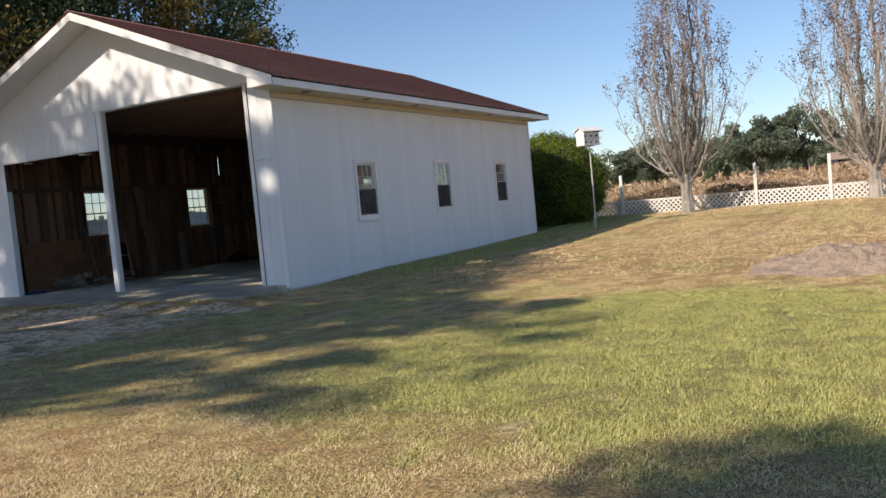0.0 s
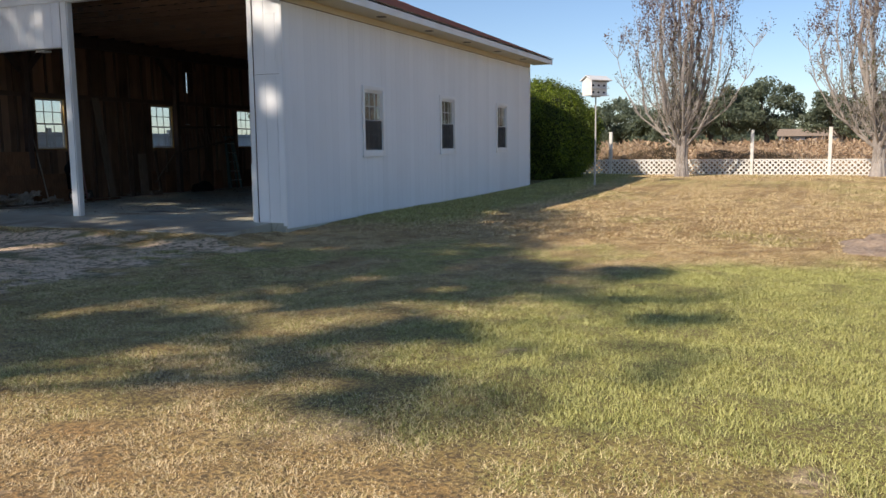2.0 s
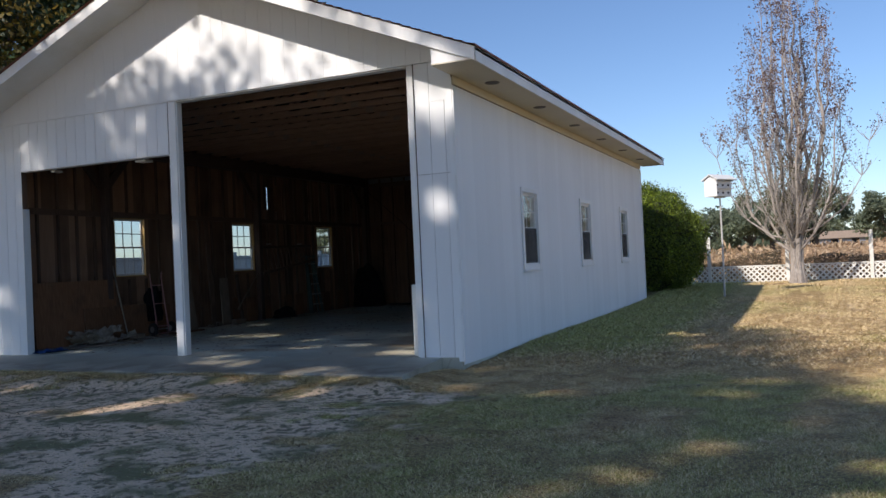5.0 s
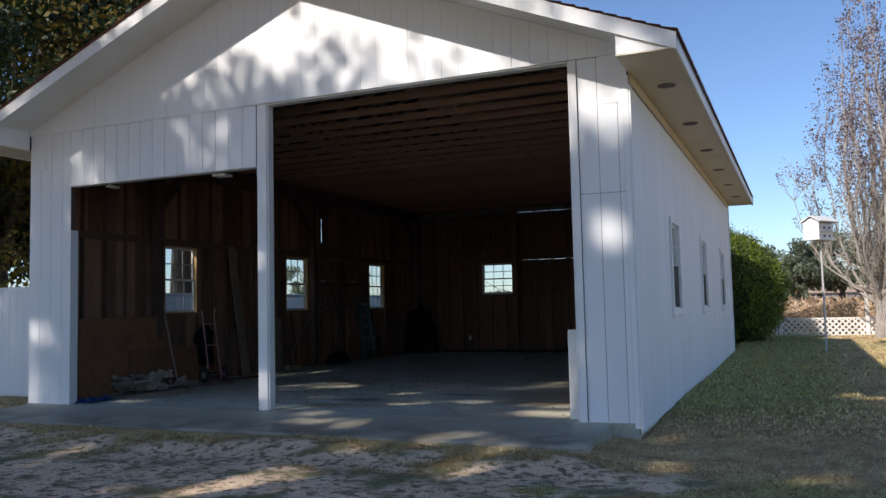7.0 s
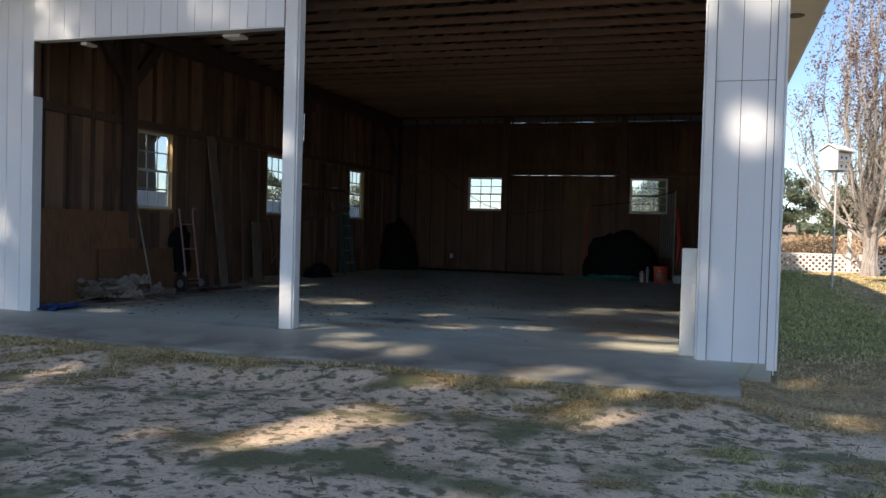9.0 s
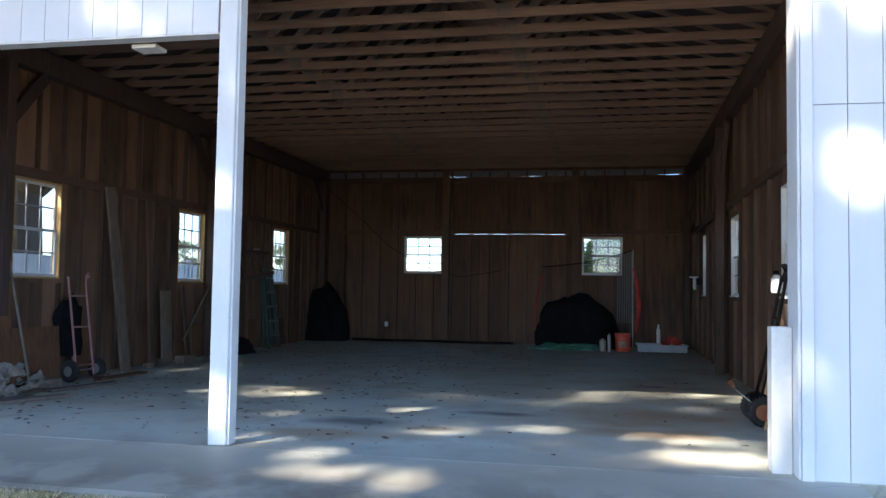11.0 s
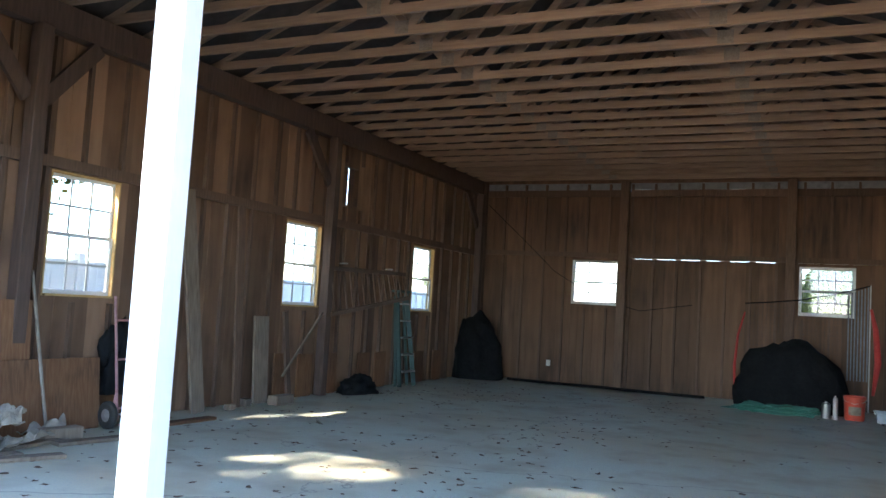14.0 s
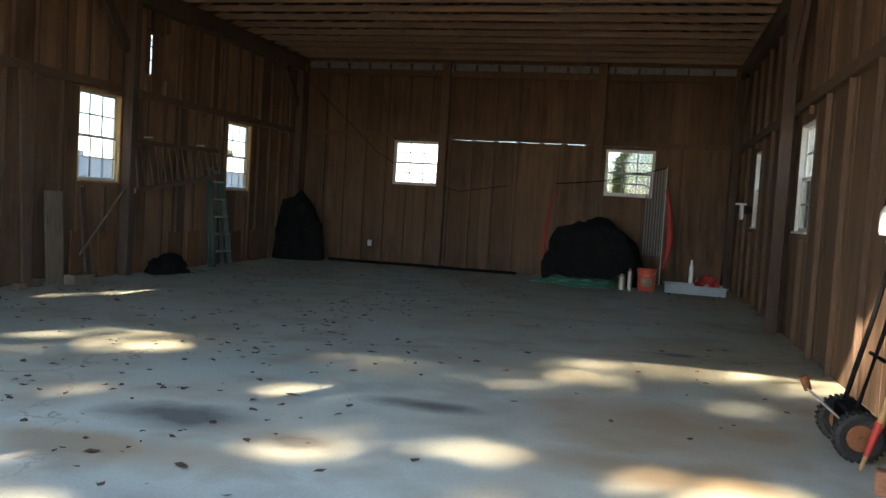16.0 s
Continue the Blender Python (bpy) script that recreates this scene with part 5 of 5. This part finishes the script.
def hand_truck():
    t = thing("hand_truck", "faded red tube hand truck with black tyres by the wall", "hand truck", at=(-17.62, 15.82, F))
    t.matrix_world = pose(-17.60, 15.82, F, 0, -9, -8)
    for s in (-1, 1):
        part("side_rail", tube(bmesh.new(), [(0, s * 0.13, 0.06), (0, s * 0.13, 0.6), (0, s * 0.13, 1.12), (0.03, s * 0.12, 1.2), (0.09, s * 0.09, 1.23), (0.13, s * 0.05, 1.18)] if s > 0 else [(0, s * 0.13, 0.06), (0, s * 0.13, 1.2)], 0.013, 8), M["pink"], t)
        part("strut", tube(bmesh.new(), [(0, s * 0.13, 0.34), (-0.02, s * 0.17, 0.14)], 0.01, 8), M["pink"], t)
        w = part("wheel", lathe(bmesh.new(), [(0.06, -0.025), (0.105, -0.03), (0.125, -0.015), (0.125, 0.015), (0.105, 0.03), (0.06, 0.025)], pose(-0.02, s * 0.21, 0.125, 90), 28), M["tyre"], t, smooth=False)
        part("rim", lathe(bmesh.new(), [(0.02, -0.034), (0.055, -0.027), (0.058, 0.027), (0.02, 0.034)], pose(-0.02, s * 0.21, 0.125, 90), 20), M["aluminium"], w)
    for z in (0.18, 0.62, 0.98):
        part("cross_bar", tube(bmesh.new(), [(0, -0.13, z), (0.006, 0, z), (0, 0.13, z)], 0.010, 8), M["pink"], t)
    part("axle", tube(bmesh.new(), [(-0.02, -0.25, 0.125), (-0.02, 0.25, 0.125)], 0.009, 8), M["aluminium"], t)
    part("toe_plate", soft(boxes((0.0, 0.2, -0.16, 0.16, 0.03, 0.036)), 0.002), M["pink"], t)


hand_truck()
blob("black_bag", (-17.93, 15.92, 0.42), (0.13, 0.2, 0.58), "black", "crumpled black plastic bag hung behind the hand truck", "bag", 3.1, 0.5)
blob("black_sack", (-17.78, 20.15, F), (0.2, 0.36, 0.24), "black", "low black plastic sack on the slab", "sack", 5.2, 0.4)
blob("covered_cart", (-17.72, 24.25, F), (0.5, 0.42, 1.15), "black", "tall lumpy black plastic cover over stored goods in the corner", "cover", 8.4, 0.16)
for i in range(16):
    t = crumpled("paper_sack", (0, 0, 0), R.uniform(0.35, 0.6), R.uniform(0.2, 0.4), R.uniform(0.04, 0.11), "paper", "crumpled torn grey-white paper sack lying in the scrap pile", "paper sack", 2.0 + i * 3.7, 0, group="torn paper sacks in the scrap pile")
    lay = i // 6
    t.matrix_world = pose(-17.6 + R.uniform(-0.28, 0.28) * (1 - 0.3 * lay), 14.25 + R.uniform(-0.75, 0.75) * (1 - 0.35 * lay), F + 0.03 + 0.075 * lay, R.uniform(-4, 16 + 10 * lay), R.uniform(-12, 12), R.uniform(0, 360))
for i, (x, y, L, rz) in enumerate(((-17.25, 13.7, 1.3, 82), (-17.1, 14.0, 1.1, 68), (-17.4, 14.4, 1.0, 95), (-17.2, 15.2, 0.9, 78), (-17.45, 16.3, 0.9, 88), (-17.6, 13.3, 1.2, 60))):
    t = thing("scrap_plank", "weathered grey scrap plank lying on the slab edge", "plank", "scrap planks on the floor")
    t.matrix_world = pose(x, y, F + 0.001, 0, 0, rz)
    part("plank", soft(boxes((-L / 2, L / 2, -0.06, 0.06, 0, 0.03)), 0.004), M["grey_wood" if i != 4 else "ply"], t)
crumpled("blue_tarp", (-17.35, 12.95, F), 0.3, 0.5, 0.06, "blue", "small crumpled blue plastic tarpaulin by the barn corner", "tarpaulin", 19.0)


def hung_ladder():
    t = thing("hung_ladder", "long brown wooden ladder hung flat along the board wall", "ladder", at=(-17.93, 20.5, 1.55))
    a0, a1, b0, b1 = (0, -1.08, 0.30), (0, 1.12, 0.34), (0.1, -1.08, -0.32), (0.1, 1.12, -0.02)
    part("rail", soft(beam(bmesh.new(), a0, a1, 0.03, 0.06), 0.003), M["stud"], t)
    part("rail", soft(beam(bmesh.new(), b0, b1, 0.03, 0.06), 0.003), M["stud"], t)
    for k in range(14):
        f = (k + 0.5) / 14
        part("rung", tube(bmesh.new(), [Vector(a0).lerp(a1, f), Vector(b0).lerp(b1, f)], 0.013, 8), M["stud"], t)
    for y in (-0.6, 0.7):
        part("hook", boxes((-0.12, 0.0, y - 0.015, y + 0.015, 0.38, 0.40)), M["pole"], t)


hung_ladder()


def step_ladder():
    t = thing("step_ladder", "closed green stepladder with pale steps leaning on the wall", "stepladder", at=(-17.78, 21.62, F))
    for y0, y1 in ((-0.24, -0.2), (0.24, 0.1)):
        part("front_rail", soft(beam(bmesh.new(), (0.0, y0, 0), (-0.16, y1, 1.45), 0.03, 0.07), 0.003), M["step_green"], t)
        part("rear_rail", soft(beam(bmesh.new(), (-0.1, y0 * 0.8, 0), (-0.2, y1 * 0.9, 1.4), 0.025, 0.05), 0.003), M["step_green"], t)
    for k in range(5):
        f = 0.16 + 0.18 * k
        z, x = 1.45 * f, -0.16 * f + 0.01
        ya, yb = -0.24 + 0.04 * f, 0.24 - 0.14 * f
        part("tread", soft(boxes((x - 0.04, x + 0.05, ya + 0.018, yb - 0.018, z - 0.012, z + 0.012)), 0.002), M["aluminium"], t)
    part("top_cap", soft(boxes((-0.24, -0.1, -0.24, 0.14, 1.45, 1.49)), 0.006), M["step_green"], t)


step_ladder()

# sports net, cover, tarpaulin, bucket, bin at the back wall
net = thing("sports_net", "folded net stand with red padded posts and a black cord", "net", at=(-12.2, 24.45, F))
for pts in ([(-1.02, 0, 0.02), (-1.04, 0, 0.6), (-1.0, 0, 1.1), (-0.9, 0, 1.48)], [(0.98, 0, 0.3), (1.04, 0, 0.8), (1.0, 0, 1.3), (0.93, 0, 1.62)]):
    part("padded_post", tube(bmesh.new(), pts, [0.022, 0.05, 0.04, 0.02] if pts[0][0] > 0 else [0.012, 0.022, 0.018, 0.01], 10), M["red"], net, "red foam padded post")
part("cord", tube(bmesh.new(), [(-0.9, 0, 1.62), (-0.5, 0, 1.66), (-0.1, 0, 1.71), (0.3, 0, 1.80), (0.6, 0, 1.88), (0.92, 0, 1.98)], 0.010, 6), M["black"], net)
part("pole", tube(bmesh.new(), [(0.92, 0, 0.02), (0.92, 0, 1.99)], 0.010, 8), M["pole"], net)
bm = bmesh.new()
for k in range(30):
    x = -0.88 + 1.78 * k / 29
    top = 1.62 + 0.36 * ((x + 0.9) / 1.82) ** 1.4
    beam(bm, (x, 0.01, 0.1), (x, 0.01, top), 0.0014, 0.0014, (0, 1, 0))
for k in range(26):
    z = 0.12 + 0.07 * k
    x0 = -0.88 if z < 1.6 else -0.88 + 1.78 * ((z - 1.6) / 0.36) ** 0.7
    if x0 < 0.85:
        beam(bm, (x0, 0.012, z), (0.9, 0.012, z), 0.0014, 0.0014)
part("netting", bm, M["net"], net, kind="stuff")
bm = bmesh.new()
for k in range(7):
    x = 0.62 + 0.045 * k
    beam(bm, (x, 0.03 + 0.012 * (k % 2), 0.5), (x, 0.03 + 0.012 * (k % 2), 1.84 + 0.02 * k), 0.02, 0.003, (0, 1, 0))
part("gathered_netting", bm, M["frieze"], net, kind="stuff")
blob("black_cover", (-12.36, 24.0, F), (0.82, 0.34, 1.05), "black", "large rounded black cover leaning by the back wall", "cover", 12.7, 0.18)
for k in range(3):
    crumpled("green_tarpaulin", (-12.6 + 0.05 * k, 23.42 + 0.03 * k, F + 0.035 * k), 1.25 - 0.12 * k, 0.72 - 0.08 * k, 0.05, "green_tarp", "folded mint green tarpaulin lying on the concrete floor", "tarpaulin", 30 + 5 * k, -14 + 3 * k, group="folded green tarpaulins")
t = thing("bucket", "orange-red five gallon plastic bucket with a pale label", "bucket", at=(-11.49, 23.42, F))
body = part("pail", lathe(bmesh.new(), [(0.125, 0), (0.13, 0.02), (0.142, 0.3), (0.150, 0.302), (0.150, 0.33), (0.143, 0.345), (0.136, 0.34), (0.12, 0.03)], n=32), M["orange"], t)
bm = bmesh.new()
for k in range(9):
    a0, a1 = math.radians(-125 + 8 * k), math.radians(-125 + 8 * (k + 1))
    for z0, z1 in ((0.08, 0.2),):
        bm.faces.new([bm.verts.new((0.1405 * math.cos(a), 0.1405 * math.sin(a), z)) for a, z in ((a0, z0), (a1, z0), (a1, z1), (a0, z1))])
part("label", bm, M["paper"], body)
part("bail_handle", tube(bmesh.new(), [(-0.152, 0, 0.3), (-0.12, -0.09, 0.27), (0, -0.155, 0.24), (0.12, -0.09, 0.27), (0.152, 0, 0.3)], 0.003, 6), M["pole"], t)
for x, y, r, h in ((-11.86, 23.3, 0.06, 0.24), (-11.74, 23.22, 0.033, 0.34)):
    t = thing("spray_can", "tall grey metal can beside the bucket", "can", "cans beside the bucket", at=(x, y, F))
    part("can_body", lathe(bmesh.new(), [(r, 0), (r, h * 0.85), (r * 0.6, h * 0.92), (r * 0.35, h * 0.93), (r * 0.35, h)], n=20), M["aluminium"], t)
bin_ = thing("storage_bin", "low grey-blue plastic under-bed storage bin", "storage bin", at=(-10.78, 23.25, F))
part("tub", soft(boxes((-0.44, 0.44, -0.25, 0.25, 0.03, 0.036), (-0.44, -0.43, -0.25, 0.25, 0.036, 0.15), (0.43, 0.44, -0.25, 0.25, 0.036, 0.15), (-0.43, 0.43, -0.25, -0.24, 0.036, 0.15), (-0.43, 0.43, 0.24, 0.25, 0.036, 0.15)), 0.002), M["clear_plastic"], bin_)
part("rim", boxes((-0.47, 0.47, -0.28, -0.25, 0.15, 0.165), (-0.47, 0.47, 0.25, 0.28, 0.15, 0.165), (-0.47, -0.44, -0.25, 0.25, 0.15, 0.165), (0.44, 0.47, -0.25, 0.25, 0.15, 0.165)), M["clear_plastic"], bin_)
for x in (-0.36, 0.36):
    for y in (-0.18, 0.18):
        part("wheel", lathe(bmesh.new(), [(0.03, -0.012), (0.03, 0.012)], pose(x, y, 0.03, 90), 14), M["black"], bin_)
crumpled("grey_cloth", (-10.8, 23.25, F + 0.04), 0.7, 0.42, 0.14, "clear_plastic", "crumpled grey cloth lying in the storage bin", "cloth", 61)
crumpled("red_cloth", (-10.6, 23.3, F + 0.13), 0.36, 0.26, 0.15, "red", "crumpled red cloth lying in the storage bin", "cloth", 67)
t = thing("spray_bottle", "tall white plastic bottle standing behind the bin", "bottle", at=(-10.82, 23.62, F))
part("bottle_body", lathe(bmesh.new(), [(0.035, 0), (0.036, 0.4), (0.02, 0.46), (0.016, 0.52)], n=20), M["bottle"], t)
t = thing("wall_socket", "small pale outlet box low on the back wall", "socket", at=(-16.55, YB - 0.135, 0.5))
part("cover", soft(boxes((-0.035, 0.035, -0.01, 0.04, -0.055, 0.055)), 0.004), M["bottle"], t)
t = thing("wall_lamp", "small white lamp fixture with a cap on the side wall", "lamp", at=(-10.22, 22.95, 1.5))
part("cap", soft(boxes((-0.09, 0.06, -0.05, 0.05, 0.05, 0.08)), 0.006), M["bottle"], t)
part("body", lathe(bmesh.new(), [(0.025, -0.16), (0.035, -0.1), (0.03, 0.05)], n=16), M["bottle"], t)
part("back_box", boxes((0.03, 0.14, -0.04, 0.04, -0.08, 0.049)), M["black"], t)
for x, z in ((-17.98, 2.9),):
    t = thing("wall_cable", "black cable sagging across the back wall", "cable", at=(-17.9, YB - 0.16, 0))
    part("cable", tube(bmesh.new(), [(0, 0, 3.45), (0.8, 0, 2.75), (1.4, 0, 2.2), (2.2, 0, 1.75), (3.0, 0, 1.55), (3.9, 0, 1.7)], 0.006, 6), M["black"], t)
t = thing("floor_hose", "dark hose lying along the foot of the back wall", "hose", at=(-16, 24.5, F))
part("hose", tube(bmesh.new(), [(-1.2, 0.0, 0.025), (-0.4, -0.08, 0.025), (0.5, 0.05, 0.025), (1.3, -0.05, 0.025), (2.3, 0.02, 0.025)], 0.025, 8), M["black"], t)


# right side: sack truck, tool, bottle, board
def sack_truck():
    t = thing("sack_truck", "old black sack truck with rusty wheels leaning by the wall", "hand truck", at=(-10.44, 14.85, F))
    for s in (-1, 1):
        bm = bmesh.new()
        lathe(bm, [(0.062, -0.03), (0.1, -0.04), (0.118, -0.03), (0.122, -0.012), (0.122, 0.012), (0.118, 0.03), (0.1, 0.04), (0.062, 0.03)], pose(0, s * 0.2, 0.122, 90), 32)
        lugs = bmesh.new()
        for k in range(26):
            a = k * 2 * math.pi / 26
            box(lugs, -0.007, 0.007, -0.034, 0.034, 0.118, 0.128, pose(0, s * 0.2, 0.122) @ Matrix.Rotation(a, 4, "Y"))
        w = part("wheel", bm, M["tyre"], t)
        part("tread_lugs", lugs, M["tyre"], w, kind="stuff")
        part("rim", lathe(bmesh.new(), [(0.012, -0.05), (0.02, -0.05), (0.022, -0.02), (0.05, -0.022), (0.064, -0.034), (0.066, 0.034), (0.02, 0.04)], pose(0, s * 0.2, 0.122, 90), 24), M["rust"], w)
        part("side_rail", tube(bmesh.new(), [(-0.02, s * 0.13, 0.18), (0.1, s * 0.13, 0.7), (0.2, s * 0.1, 1.25)], 0.014, 8), M["black"], t)
        part("grip", tube(bmesh.new(), [(0.2, s * 0.1, 1.22), (0.235, s * 0.08, 1.31), (0.2, s * 0.03, 1.36)], 0.018, 8), M["black"], t)
    part("axle", tube(bmesh.new(), [(0, -0.25, 0.122), (0, 0.25, 0.122)], 0.011, 10), M["rust"], t)
    part("axle_box", soft(boxes((-0.06, 0.07, -0.12, 0.12, 0.05, 0.24)), 0.012), M["black"], t)
    bm = bmesh.new()
    beam(bm, (-0.06, 0, 0.17), (-0.22, 0, 0.30), 0.3, 0.008, (1, 0, 1))
    part("toe_plate", bm, M["pole"], t)
    part("toe_knob", tube(bmesh.new(), [(-0.21, 0.02, 0.29), (-0.24, 0.02, 0.36)], [0.02, 0.026], 10), M["rust"], t)
    for z in (0.5, 0.9):
        part("cross_bar", tube(bmesh.new(), [(0.05 + 0.1 * z, -0.13, z), (0.05 + 0.1 * z, 0.13, z)], 0.011, 8), M["black"], t)


sack_truck()
t = thing("digging_tool", "long wooden tool handle with a red collar leaning on the wall", "garden tool", at=(-10.41, 14.5, F))
part("handle", tube(bmesh.new(), [(0.015, -0.01, 0.22), (0.1, -0.06, 0.65), (0.2, -0.1, 1.12)], [0.019, 0.021, 0.017], 12), M["handle"], t)
part("collar", tube(bmesh.new(), [(-0.03, 0.0, 0.07), (0.016, -0.01, 0.24)], [0.014, 0.022], 12), M["red"], t)
part("tip", tube(bmesh.new(), [(-0.05, 0.005, 0.0), (-0.03, 0, 0.075)], [0.009, 0.012], 8), M["handle"], t)
t = thing("clay_block", "broken orange clay block with a loop of cord", "clay block", at=(-10.42, 14.13, F), rz=-8)
part("block", soft(boxes((-0.07, 0.02, -0.04, 0.04, 0, 0.11)), 0.008), M["brick"], t)
part("cord", tube(bmesh.new(), [(0.02, -0.03, 0.1), (0.09, -0.05, 0.04), (0.12, -0.03, 0.006), (0.06, -0.05, 0.005), (0.03, -0.06, 0.05), (0.1, -0.06, 0.09), (0.13, -0.05, 0.05)], 0.005, 6), M["dark_bark"], t)
t = thing("hung_bottle", "white plastic bottle hung on the wall beside the window", "bottle", at=(-10.19, 15.46, 1.27))
part("bottle_body", lathe(bmesh.new(), [(0.04, 0), (0.046, 0.02), (0.046, 0.13), (0.025, 0.17)], n=20), M["bottle"], t)
part("cap", lathe(bmesh.new(), [(0.027, 0.17), (0.027, 0.21)], n=16), M["black"], t)
t = thing("leaning_board", "short white board standing against the inside of the front wall", "board", at=(-10.66, 12.82, F))
part("board", soft(boxes((-0.055, 0.066, -0.07, 0.075, 0, 0.9)), 0.004), M["lattice"], t)
# added plate whose orange colour stands for light falling on the boards
t = thing("wall_patch", "pale cut plywood patch nailed beside the window", "plywood patch", at=(-10.155, 14.72, 1.6))
bm = bmesh.new()
prism(bm, [(-0.2, 0.0), (0.26, -0.02), (0.28, 0.14), (0.2, 0.17), (0.19, 0.27), (0.08, 0.3), (0.07, 0.42), (-0.2, 0.44)], -0.012, 0.0, "x")
part("patch", bm, M["handle"], t)

n = 1900
lx, ly = rng.uniform(-17.8, -10.5, n), 12.9 + 10.5 * rng.random(n) ** 1.1
keep = rng.random(n) < (0.15 + 0.85 * step(-lx, 12.2, 14.8)) * (0.25 + 1.1 * step(fnoise(lx, ly, 0.9, 71), 0.42, 0.62)) * 0.9
lx, ly = lx[keep], ly[keep]
ang = rng.uniform(0, 6.28, len(lx))
sz = rng.uniform(0.008, 0.034, len(lx))
sz *= 1.15
m = 6
turn = ang[:, None] + np.arange(m) * 2 * math.pi / m
far = sz[:, None] * rng.uniform(0.5, 1.15, (len(lx), m)) * np.where(np.arange(m) % 3 == 0, 1.25, 0.75)
v = np.stack([lx[:, None] + np.cos(turn) * far, ly[:, None] + np.sin(turn) * far, F + 0.003 + rng.uniform(0, 0.010, (len(lx), m))], -1).reshape(-1, 3)
tagged(raw_mesh("fallen_leaves", v, np.arange(m * len(lx)), np.full(len(lx), m), M["floor_leaf"]), "scattered brown fallen leaves on the concrete floor", "leaves", kind="stuff")

n = 9000
tx, ty = rng.uniform(-17.5, -7.5, n), rng.uniform(6.2, 11.4, n)
ang, ln = rng.uniform(0, 6.28, n), rng.uniform(0.008, 0.035, n) * (0.6 + 3.0 * (rng.random(n) > 0.975))
wd = rng.uniform(0.002, 0.006, n)
tz = ground_z(tx, ty) + 0.014
dx, dy = np.cos(ang), np.sin(ang)
v = np.stack([np.stack([tx - dx * ln, ty - dy * ln, tz], 1), np.stack([tx + dy * wd, ty - dx * wd, tz + 0.006], 1), np.stack([tx + dx * ln, ty + dy * ln, tz + 0.004], 1), np.stack([tx - dy * wd, ty + dx * wd, tz + 0.002], 1)], 1).reshape(-1, 3)
tagged(raw_mesh("ground_litter", v, np.arange(4 * n), np.full(n, 4), M["floor_leaf"]), "small dark twigs and leaf scraps on the sandy drive", "litter", kind="stuff")

# ---- pieces of the painted walls ----
siding(wall_east, "y", XR, YF, YB, 0.06, 3.47, RIGHT_W, gap=0.0007)
siding(wall_west, "y", XL, YF, YB, 0.06, 3.55, LEFT_W + SLIT)
siding(wall_south, "x", YF, -10.498, XR - 0.062, 0.12, 2.405, [])
siding(wall_south, "x", YF, -10.498, XR - 0.062, 2.41, 3.785, [])
siding(wall_south, "x", YF, XL + 0.002, -17.43, 0.12, 3.80, [])
siding(wall_south, "x", YF, -17.43, -14.43, 3.05, 3.80, [])
